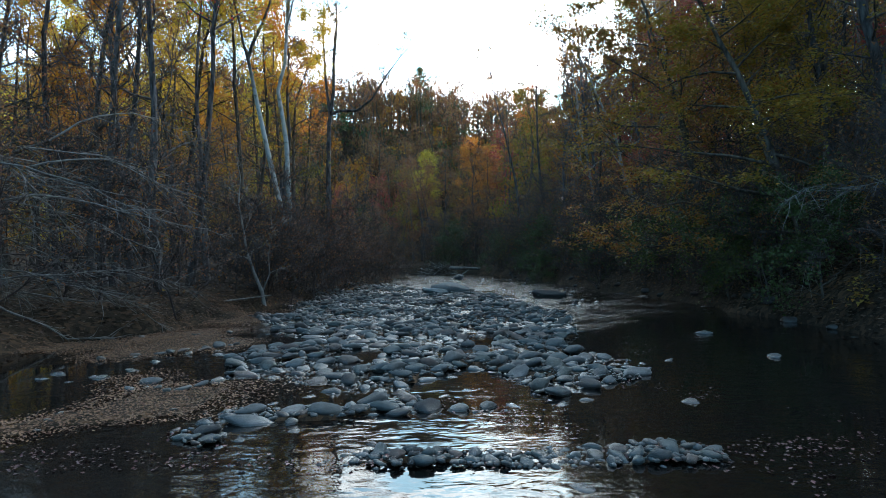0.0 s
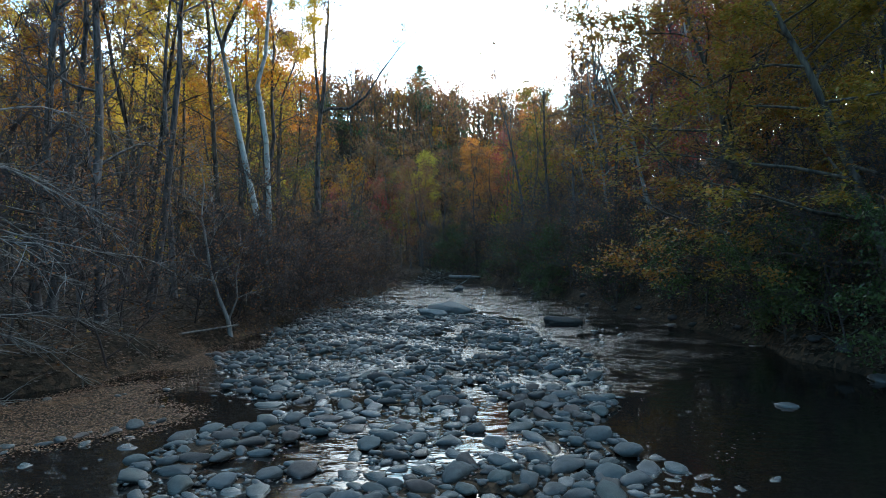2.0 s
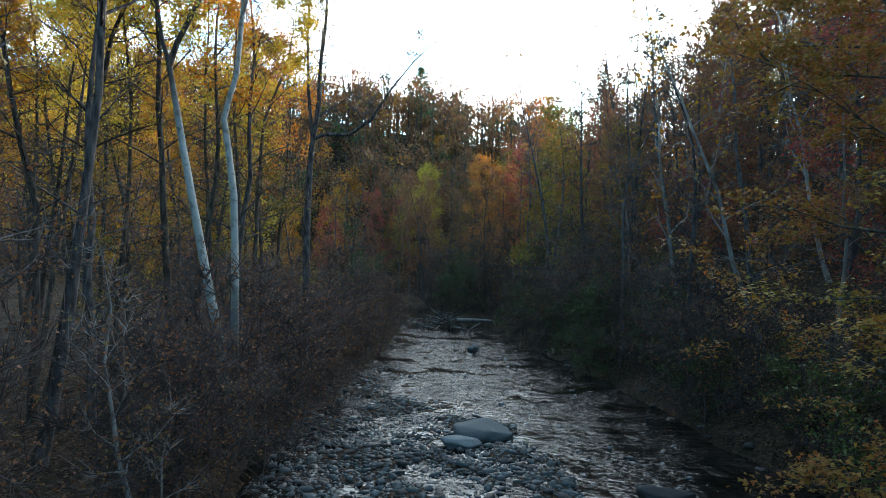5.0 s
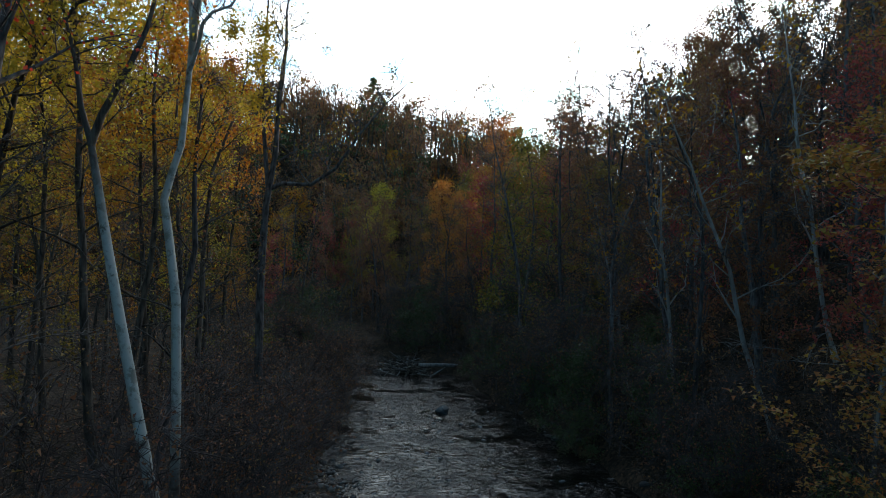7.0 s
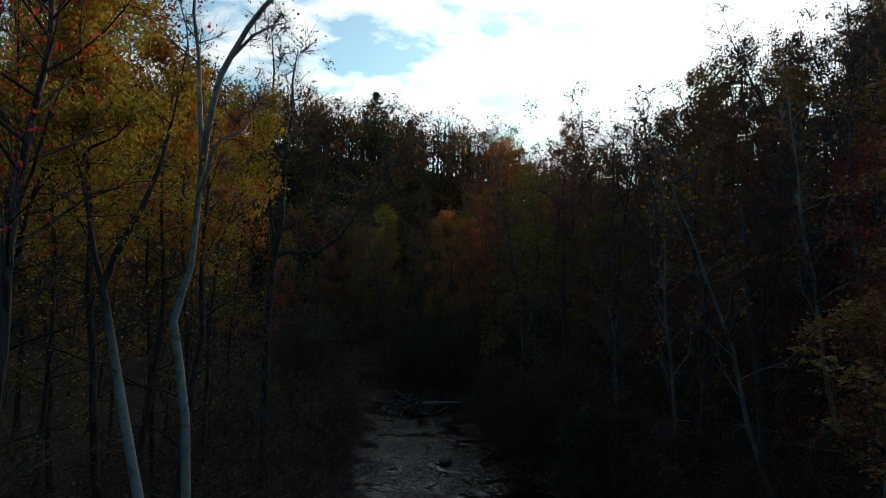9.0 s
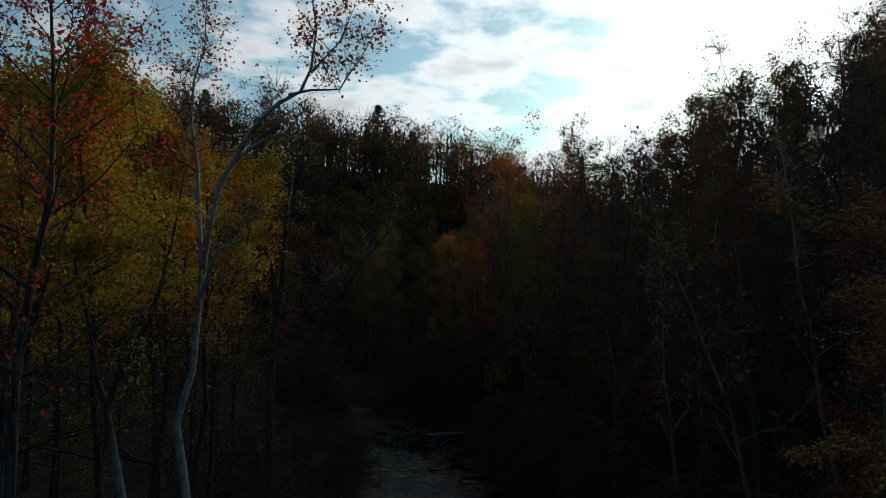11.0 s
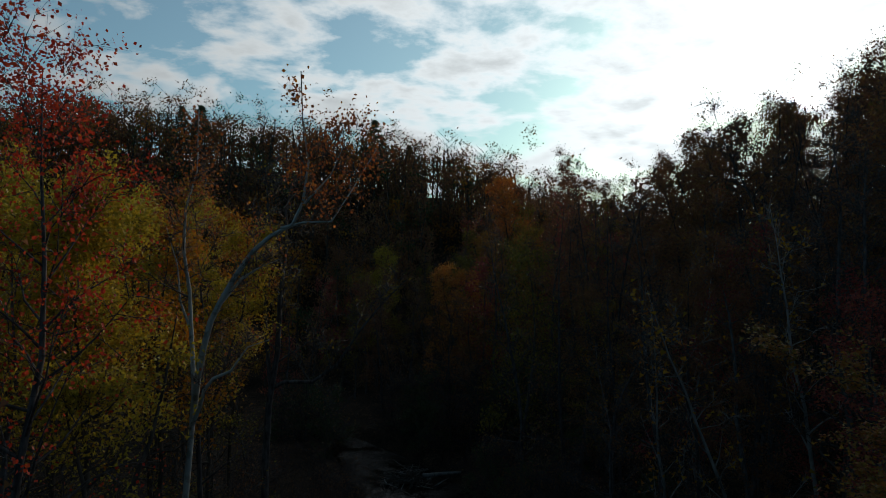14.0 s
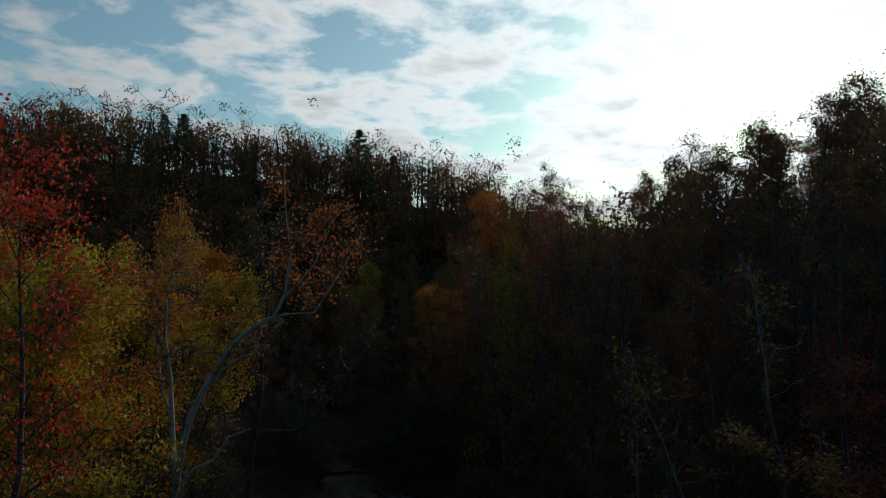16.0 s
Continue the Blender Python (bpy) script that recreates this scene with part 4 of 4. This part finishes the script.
kind("thick", "oak", "tall oak on the slope, thick with russet and olive leaves", M_BARK, L_RUSSET, (51,), height=19, r0=0.2, crown=0.12, spread=3.8, limbs=30, secs=5, twigs=4, n_leaves=13000, leaf=0.115, up=0.45)
kind("thick_olive", "beech", "tall beech on the slope, thick with olive and yellow leaves", M_BARK, L_OLIVE, (52,), height=18, r0=0.2, crown=0.1, spread=4.0, limbs=30, secs=5, twigs=4, n_leaves=13000, leaf=0.112, up=0.4)
far = dict(limbs=17, secs=3, twigs=4, leaf=0.19, bunch=0.3, twig_r=0.012, twig_l=1.3)
kind("yellow2", "tulip_tree", "tall straight tree with yellow autumn leaves high up", M_DARKBARK, L_YELLOW, (31,), height=19, r0=0.17, crown=0.22, spread=3.4, n_leaves=2900, up=0.5, **far)
kind("gold2", "hickory", "forest tree with golden-orange leaves", M_DARKBARK, L_GOLD, (32,), height=17, r0=0.15, crown=0.15, spread=3.4, n_leaves=2900, up=0.45, **far)
kind("olive2", "beech", "forest tree with olive-green turning leaves", M_DARKBARK, L_OLIVE, (33, 34), height=16, r0=0.15, crown=0.1, spread=3.6, n_leaves=2900, up=0.4, **far)
kind("russet2", "oak", "forest oak with russet brown leaves", M_BARK, L_RUSSET, (35, 36), height=17, r0=0.18, crown=0.1, spread=3.6, n_leaves=2900, up=0.45, **far)
kind("wine2", "maple", "slender maple with wine-red leaves", M_BARK, L_WINE, (37,), height=14, r0=0.12, crown=0.1, spread=3.2, n_leaves=2900, up=0.5, **far)
kind("bare2", "bare_tree", "nearly leafless grey forest tree", M_BARK, L_RUSSET, (38, 39), height=17.5, r0=0.14, crown=0.12, spread=3.2, n_leaves=700, up=0.7, limbs=22, secs=4, twigs=6, leaf=0.15, twig_r=0.013, twig_l=1.2)
kind("crowned", "oak", "tall oak with a full russet crown on the ridge", M_BARK, L_RUSSET, (41, 42), height=19, r0=0.2, crown=0.12, spread=4.2, limbs=24, secs=4, twigs=4, n_leaves=9000, leaf=0.145, up=0.5, bunch=0.35, twig_r=0.013)
kind("bright", "tulip_tree", "tulip tree with a broad bright yellow crown", M_DARKBARK, L_YELLOW, (44,), height=16, r0=0.16, crown=0.25, spread=4.6, limbs=22, secs=4, twigs=4, n_leaves=9000, leaf=0.15, up=0.5, bunch=0.32, twig_r=0.012)
kind("flame", "hickory", "tall hickory with a full sunlit orange crown", M_DARKBARK, L_FLAME, (43,), height=18, r0=0.18, crown=0.2, spread=3.8, limbs=22, secs=4, twigs=4, n_leaves=8000, leaf=0.16, up=0.5, bunch=0.3, twig_r=0.013)


def plant(key, x, y, rng, scale=1.0, group=""):
    """One more tree of a kind, sharing its meshes."""
    v = int(rng.integers(len(KINDS[key])))
    name, label, tm, cm = KINDS[key][v]
    m = pose(x, y, float(land(x, y)) - 0.05, rng.normal() * 1.5, rng.normal() * 1.5, rng.uniform(0, 360)) @ Matrix.Diagonal((scale, scale, scale * rng.uniform(0.9, 1.12), 1))
    e = tagged(new(name), label, "shrub" if "shrub" in name else "tree", group)
    part("trunk", tm, e)
    if cm:
        part("crown", cm, e)
    e.matrix_basis = m
    return e


def clear_of_path(x, y, r):
    """Keeps the camera's corridor over the creek open."""
    xl, xr = np.interp(y, Y_BANK, X_LEFT), np.interp(y, Y_BANK, X_RIGHT)
    return x < xl - r or x > xr + r


def woodland(seed, count, box, keys, weights, gap, margin, size=(0.8, 1.15), group="", taken=None):
    rng = np.random.default_rng(seed)
    taken = [] if taken is None else taken
    done = tries = 0
    while done < count and tries < count * 40:
        tries += 1
        x, y = rng.uniform(box[0], box[1]), rng.uniform(box[2], box[3])
        if not clear_of_path(x, y, margin) or any((x - a) ** 2 + (y - b) ** 2 < gap * gap for a, b in taken):
            continue
        taken.append((x, y))
        plant(str(rng.choice(keys, p=np.array(weights) / sum(weights))), x, y, rng, rng.uniform(*size), group)
        done += 1


LEFT = [(-14, 33.5), (-7, 30.3), (-6.5, 28.7), (-8, 46), (-9.7, 28.6), (-9.6, 35)]
RIGHT = [(11.6, 18.8), (10.6, 24.2)]
woodland(101, 32, (-34, -9, 34, 60), ("yellow", "gold", "bare", "olive"), (5, 5, 3, 0.7), 2.3, 2.2, (0.8, 1.15), group="woods on the west bank", taken=LEFT)
woodland(114, 12, (-32, -10.5, 20, 33), ("bare", "russet", "gold"), (6, 1, 1), 2.6, 2.2, (0.85, 1.15), group="woods on the west bank", taken=LEFT)
woodland(102, 44, (-60, -8, 50, 106), ("yellow2", "gold2", "bare2", "russet2", "olive2"), (2, 3, 4, 3, 2), 3.0, 2.0, (0.62, 0.9), group="woods on the west bank", taken=LEFT)
woodland(103, 38, (9, 30, 26, 60), ("bare", "russet", "wine", "pale", "olive"), (9, 3, 2.5, 1.5, 2), 2.2, 1.2, (0.86, 1.12), group="woods on the east slope", taken=RIGHT)
woodland(104, 98, (6, 80, 48, 112), ("bare2", "russet2", "wine2", "gold2", "olive2"), (9, 3.5, 2, 0.5, 3), 2.9, 1.2, (0.88, 1.18), group="woods on the east slope", taken=RIGHT)
woodland(105, 18, (12, 30, 14, 30), ("bare", "russet", "olive"), (5, 3, 2), 2.6, 1.2, (0.95, 1.3), group="woods on the east slope", taken=RIGHT)
woodland(106, 30, (-14, 7, 73, 112), ("russet2", "wine2", "olive2", "bare2"), (4, 2, 3, 6), 2.6, 1.0, (0.72, 0.95), group="woods beyond the bend", taken=[])
woodland(112, 24, (7, 24, 72, 112), ("russet2", "wine2", "olive2", "bare2"), (4, 2, 3, 6), 2.8, 1.0, (0.92, 1.12), group="woods beyond the bend", taken=[])
woodland(113, 36, (19, 38, 30, 64), ("bare", "russet", "olive"), (7, 3, 1.5), 2.6, 1.0, (1.0, 1.25), group="woods on the east slope", taken=RIGHT)
rng_lit = np.random.default_rng(8)
for key, x, y, s in (("thick", 13.0, 31, 1.05), ("thick_olive", 15.8, 27, 1.1), ("wine", 14.0, 36, 1.1), ("bare", 17.0, 33, 1.0), ("thick", 13.0, 41, 0.8), ("bare", 16.5, 39, 1.25),
                     ("bare", 19.5, 29, 1.0), ("thick_olive", 15.5, 22, 1.05), ("russet", 14.0, 47, 0.8), ("bare", 18.5, 45, 1.0), ("thick_olive", 17.0, 17.5, 1.1), ("bare", 21.0, 38, 1.0)):
    plant(key, x, y, rng_lit, s, "woods on the east slope")
for key, x, y, s in (("bare", -10.2, 23.2, 1.15), ("bare", -12.6, 24.6, 1.05), ("bare", -13.6, 28.4, 1.2), ("gold", -13.0, 31.2, 1.0), ("bare", -15.4, 26.0, 1.15), ("bare", -10.4, 38.6, 1.15),
                     ("yellow", -9.6, 41.5, 1.0), ("gold", -12.4, 38.8, 1.1), ("bare", -16.8, 31.0, 1.2), ("gold", -18.4, 27.5, 1.1), ("bare", -14.8, 21.0, 1.2), ("bare", -17.5, 22.5, 1.1)):
    plant(key, x, y, rng_lit, s, "woods on the west bank")
for x, y, s in ((12.8, 39.0, 1.35), (11.4, 44.0, 1.15), (15.0, 49.0, 1.2), (12.6, 34.5, 0.95), (10.6, 50.5, 1.0), (17.5, 42.0, 1.3)):
    plant("pale", x, y, rng_lit, s, "pale trees on the east slope")
for x, y, s in ((-6.4, 27.2, 0.85), (-7.4, 26.6, 0.95), (-6.0, 29.6, 0.8), (-6.9, 25.6, 0.8), (-8.0, 27.8, 1.0), (-6.3, 31.4, 0.9), (-7.9, 24.4, 0.9)):
    plant("brush", x, y, rng_lit, s, "brush on the west bank")
for key, x, y, s in (("crowned", 22.5, 68.2, 1.0), ("bare2", 19.8, 71.4, 1.1), ("crowned", 34.9, 60.9, 1.06), ("crowned", 41.8, 79.6, 0.96), ("bare2", 31.0, 75.0, 1.2), ("bare2", 36.5, 77.0, 1.15),
                     ("crowned", 26.0, 70.0, 0.95), ("crowned", 38.0, 66.0, 1.0), ("crowned", 30.0, 64.0, 0.95), ("crowned", 46.0, 74.0, 1.05), ("crowned", 14.5, 62.0, 0.98), ("bare2", 12.5, 58.0, 1.12),
                     ("crowned", 18.0, 55.0, 0.95), ("crowned", 22.0, 60.0, 1.0), ("crowned", 27.0, 56.0, 1.0), ("crowned", 17.0, 80.0, 0.9), ("crowned", 24.0, 82.0, 0.9), ("crowned", 33.0, 88.0, 0.92), ("crowned", 26.0, 97.0, 1.02), ("crowned", 31.0, 95.0, 0.95), ("bare2", 22.0, 99.0, 1.15), ("crowned", 20.0, 109.0, 1.1), ("crowned", 25.0, 112.0, 1.1), ("crowned", 37.0, 98.0, 0.9),
                     ("crowned", 38.0, 78.0, 1.03), ("crowned", 40.5, 73.0, 1.05), ("crowned", 43.5, 83.0, 1.0), ("crowned", 35.0, 71.5, 0.98), ("crowned", 36.0, 83.0, 1.0), ("crowned", 46.5, 79.0, 1.08),
                     ("crowned", 32.5, 80.0, 0.93), ("crowned", 28.0, 76.5, 0.95), ("crowned", 42.0, 67.0, 1.08), ("crowned", 48.0, 70.0, 1.05)):
    plant(key, x, y, rng_lit, s, "woods on the east slope")
for key, x, y, s in (("flame", 15.0, 104.5, 1.2), ("flame", 4.6, 83, 0.95), ("flame", 8.0, 86.0, 0.9), ("bright", -3.2, 102.5, 1.05), ("flame", 12.0, 100, 0.95)):
    plant(key, x, y, rng_lit, s, "woods beyond the bend")
woodland(107, 10, (-26, -12, 5, 22), ("bare", "yellow", "gold"), (4, 2, 1), 2.8, 2.5, group="woods on the west bank", taken=LEFT)
woodland(108, 50, (-13, -4, 18, 62), ("brush",), (1,), 0.9, -0.3, (0.6, 1.25), "brush on the west bank", [])
woodland(109, 40, (5, 16, 14, 68), ("brush", "laurel"), (5, 2), 1.0, -0.5, (0.7, 1.4), "brush on the east bank", [])
rng_edge = np.random.default_rng(19)
for k in range(50):
    y = 15.5 + k * 1.0 + rng_edge.uniform(-0.4, 0.4)
    x = float(np.interp(y, Y_BANK, X_RIGHT)) + rng_edge.uniform(0.25, 1.5)
    plant(("brush", "brush", "laurel", "brush", "brush")[k % 5], x, y, rng_edge, rng_edge.uniform(0.75, 1.2), "brush on the east bank")
for k in range(26):
    y = 28 + k * 1.35 + rng_edge.uniform(-0.4, 0.4)
    x = float(np.interp(y, Y_BANK, X_LEFT)) - rng_edge.uniform(0.0, 1.0)
    plant("brush", x, y, rng_edge, rng_edge.uniform(0.65, 1.0), "brush on the west bank")
woodland(110, 44, (-12, 14, 69, 82), ("brush", "laurel"), (3, 2), 1.1, 0.4, (1.0, 1.7), "brush beyond the bend", [])
woodland(111, 12, (-20, -9, 8, 18), ("brush",), (1,), 1.5, 0.8, (0.8, 1.4), "brush on the west bank", [])


def dead_limbs(name, label, foot, reach, count, seed, radius=0.024, top=4.2):
    """Bleached leafless limbs arching down over the bank from a fallen crown."""
    rng = np.random.default_rng(seed)
    z0 = float(land(foot[0], foot[1]))
    e = tagged(new(name), label, "fallen branch")
    e.location = (foot[0], foot[1], z0)
    for k in range(count):
        s = Soup()
        p = np.array((rng.normal() * 1.0, rng.normal() * 1.3, rng.uniform(0.3, top)))
        d = np.array((reach[0], reach[1], 0)) / np.hypot(*reach) + rng.normal(size=3) * np.array((0.25, 0.35, 0.2)) + np.array((0, 0, 0.25))
        ln = np.hypot(*reach) * rng.uniform(0.6, 1.15)
        limb = bend(rng, p, d / np.linalg.norm(d), ln, 9, 0.15, -0.045 - 0.02 * p[2])
        floor = 0.05 + np.maximum(land(foot[0] + limb[:, 0], foot[1] + limb[:, 1]), 0) - z0
        limb[:, 2] = np.maximum(limb[:, 2], floor)
        tube(s, limb, radius * np.linspace(1, 0.15, 10) * rng.uniform(0.6, 1.2), 5)
        arm = part("limb", s.mesh("limb", M_DEAD), e)
        for _ in range(22):
            q, dd = at_along(limb, rng.uniform(0.2, 1))
            dd = dd / np.linalg.norm(dd) + rng.normal(size=3) * np.array((0.5, 0.5, 0.4))
            tw = bend(rng, q, dd / np.linalg.norm(dd), rng.uniform(0.4, 1.3), 3, 0.2, -0.05)
            ts = Soup()
            tube(ts, tw, np.array((0.009, 0.007, 0.005, 0.002)), 3)
            part("twig", ts.mesh("twig", M_DEAD), arm)
    return e


dead_limbs("fallen_branch", "bleached leafless limbs drooping over the west bank", (-11.5, 15.8), (5.2, 1.2), 22, 71, 0.03)
dead_limbs("fallen_branch", "tangle of pale dead limbs on the west bank", (-12.5, 17.5), (4.0, 0.4), 10, 72, 0.024)
dead_limbs("fallen_branch", "pale dead limbs hanging over the far bank", (12.6, 17.0), (-3.6, -1.0), 9, 73, 0.015, 1.8)
dead_limbs("fallen_branch", "pale dead limbs among the bank trees", (11.0, 43.0), (-2.6, 1.0), 5, 74, 0.02)
dead_limbs("fallen_branch", "pale bare limbs arching out from the slope", (14.5, 37.0), (-3.0, -0.8), 5, 78, 0.022)
cut_log("fallen_log", "thin bleached branch lying along the west bank", (-10.5, 18.6, 0.25), (-6.6, 24.9, 0.55), 0.06, 0.03, M_DEAD, 75, 6, 12)
b, c = grow(76, 6.4, 0.075, 0.3, 1.7, 12, 4, 4, 160, 0.09, 0.6, trunk_pts=[(0, 0, -0.4), (-0.12, 0, 0.5), (-0.45, 0, 1.3), (-0.7, 0.05, 2.0), (-0.82, 0.05, 2.8), (-1.0, 0, 3.9), (-0.95, 0.1, 5.0), (-1.2, 0.1, 6.2)],
            stem_pts=[([(-0.1, 0, 0.5), (0.15, 0.1, 1.2), (0.1, 0.15, 2.0), (0.3, 0.2, 2.9)], 0.035)])
set_down(tree_thing("leaning_tree", "small crooked pale-barked tree leaning at the bank's edge", "tree", b, c, M_DEAD, L_RUSSET), -6.85, 25.0)
cut_log("dead_tree", "pale thin trunk leaning over the far bank", (10.4, 52.2, 0.6), (9.1, 52.6, 3.6), 0.09, 0.05, M_DEAD, 77, 6, 8)

# ------------------------------------------------------------------ far woods, too many to count


def far_woods(seed, name, label, mat, n, box, hgt, leaf_n, leaf_size, accept):
    rng = np.random.default_rng(seed)
    bark, crown_soup = Soup(), Soup()
    got = 0
    while got < n:
        x, y = rng.uniform(box[0], box[1]), rng.uniform(box[2], box[3])
        if not accept(x, y):
            continue
        got += 1
        z, h, w = float(land(x, y)), hgt * rng.uniform(0.75, 1.25), rng.uniform(2.2, 4.0)
        tube(bark, [(x, y, z - 0.5), (x + rng.normal() * 0.4, y, z + h * 0.55), (x + rng.normal() * 0.7, y, z + h * 0.86)], [0.2, 0.14, 0.03], 4)
        for _ in range(7):
            q = rng.uniform(0.4, 0.9)
            a = rng.uniform(0, 6.28)
            p = np.array((x, y, z + h * q))
            tube(bark, [p, p + np.array((math.cos(a), math.sin(a), 0.9)) * w * rng.uniform(0.5, 0.9)], [0.06, 0.015], 3)
        hub = rng.normal(size=(9, 3)) * np.array((w * 0.5, w * 0.5, h * 0.25)) + np.array((x, y, z + h * 0.44))
        pts = hub[rng.integers(0, 9, leaf_n)] + rng.normal(size=(leaf_n, 3)) * np.array((0.75, 0.75, 0.6))
        leaves(crown_soup, pts, leaf_size, rng, 0.0, 0.45, True)
    e = tagged(new(name, crown_soup.mesh(name, mat, False)), label, "woods", kind="stuff")
    part("trunks", bark.mesh("trunks", M_DARKBARK), e)
    return e


def on_far_hill(x, y):
    return y > np.interp(x, (-30, -10, 5, 12), (104, 107, 120, 126)) and abs(x) < y * 0.95


far_woods(201, "far_woods", "distant autumn woods with russet crowns on the hillside", L_RUSSET, 860, (-115, 105, 102, 166), 12.5, 400, 0.36, on_far_hill)
far_woods(202, "far_woods", "distant autumn woods with dark green crowns on the hillside", L_GREEN, 120, (-115, 105, 102, 166), 12.5, 400, 0.36, on_far_hill)
far_woods(203, "far_woods", "distant autumn woods with golden crowns on the hillside", L_GOLD, 110, (-115, 105, 102, 166), 12, 400, 0.36, on_far_hill)
far_woods(204, "far_woods", "woods with russet crowns along the ridge", L_RUSSET, 260, (30, 150, 15, 150), 16, 220, 0.65, lambda x, y: x > 32 + max(0, y - 100) * 0.2 and not (x < 78 and 50 < y < 110))
far_woods(205, "far_woods", "woods with golden crowns behind the west bank", L_GOLD, 140, (-120, -34, 0, 130), 15, 180, 0.65, lambda x, y: x < -36 and not (x > -70 and 50 < y < 105))

# out of view: a tree wall added to keep low sky light off the banks
far_woods(206, "far_woods", "unseen russet woods added behind the creek's lower pool to block sky light", L_RUSSET, 150, (-70, 70, -110, 14), 19, 420, 0.5, lambda x, y: (abs(x) > 15 or y < -55) and not (x > -30 and x < 32 and y > 2))


def pine(seed, h):
    rng = np.random.default_rng(seed)
    bark, nd = Soup(), Soup()
    tube(bark, [(0, 0, -0.5), (0.1, 0, h * 0.5), (0, 0.1, h)], [0.28, 0.18, 0.02], 6)
    for k in range(90):
        q = 0.32 + 0.0375 * (k // 5) + rng.normal() * 0.008       # whorls of five
        ln = min(3.2, (1 - q) * h * 0.5) * rng.uniform(0.6, 1.15) + 0.15
        a = k * 1.257 + (k // 5) * 0.5 + rng.normal() * 0.25
        limb = bend(rng, (0, 0, h * q), (math.cos(a), math.sin(a), 0.1), ln, 4, 0.06, 0.04)
        tube(bark, limb, np.array((0.05, 0.04, 0.03, 0.02, 0.006)), 4)
        t = rng.uniform(0.35, 1.02, 60)
        pts = np.array([at_along(limb, min(s, 1))[0] for s in t]) + rng.normal(size=(60, 3)) * np.array((0.2, 0.2, 0.07))
        leaves(nd, pts, 0.42, rng, 0.5, 0.14)
    return bark, nd


b, c = pine(7, 15.5)
ridge_pine = set_down(tree_thing("pine_tree", "dark green pine standing above the ridge", "tree", b, c, M_DARKBARK, L_NEEDLE, "ridge pines"), -4.6, 149.0)
for x, y, s in ((-39, 146, 0.9), (-44, 150, 0.8), (3, 154, 0.7), (29, 72, 0.9)):
    copy_thing(ridge_pine, pose(x, y, float(land(x, y)), 0, 0, x * 7)).scale = (s, s, s)

# ------------------------------------------------------------------ fallen leaves


def litter(name, label, mat, seed, n, box, dens, size, category):
    rng = np.random.default_rng(seed)
    x, y = rng.uniform(box[0], box[1], n), rng.uniform(box[2], box[3], n)
    k = rng.uniform(0, 1, n) < dens(x, y)
    x, y = x[k], y[k]
    z = np.maximum(land(x, y), 0.0) + rng.uniform(0.004, 0.03, len(x))
    s = Soup()
    leaves(s, np.stack([x, y, z], 1), size, rng, 0.9)
    return tagged(new(name, s.mesh(name, mat, False)), label, category, kind="stuff")


litter("fallen_leaves", "tan fallen leaves matted at the water's edge", L_LITTER, 61, 150000, (-10, -1.5, 6.5, 30), lambda x, y: mat_mask(x, y) * np.interp(y, (8, 16, 30), (1.0, 0.75, 0.45)), 0.038, "leaf litter")
litter("fallen_leaves", "wet dark red leaves caught between stones", L_WETLITTER, 62, 60000, (-6.5, 8, 5.2, 32),
       lambda x, y: np.clip(sstep(0.25, 0.7, wob(x, y, 1.7, 8) + 0.9 * np.exp(-((y - 6.35 - 0.02 * x * x) / 0.25) ** 2)), 0, 1) * (0.25 + 0.5 * (y < 9)) * (1 - sstep(3.2, 5.5, x)), 0.04, "leaf litter")
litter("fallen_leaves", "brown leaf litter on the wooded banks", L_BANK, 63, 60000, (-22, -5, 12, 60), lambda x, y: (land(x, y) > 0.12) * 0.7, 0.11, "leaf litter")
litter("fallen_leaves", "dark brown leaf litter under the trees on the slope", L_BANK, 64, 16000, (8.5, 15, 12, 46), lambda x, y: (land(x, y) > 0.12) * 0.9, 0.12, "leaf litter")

# ------------------------------------------------------------------ single stones of the bar, nearest the camera's way
for k, m in near_stones:
    ob = new("stone", stone_meshes[k])
    ob.parent = gravel_bar
    ob.matrix_basis = m
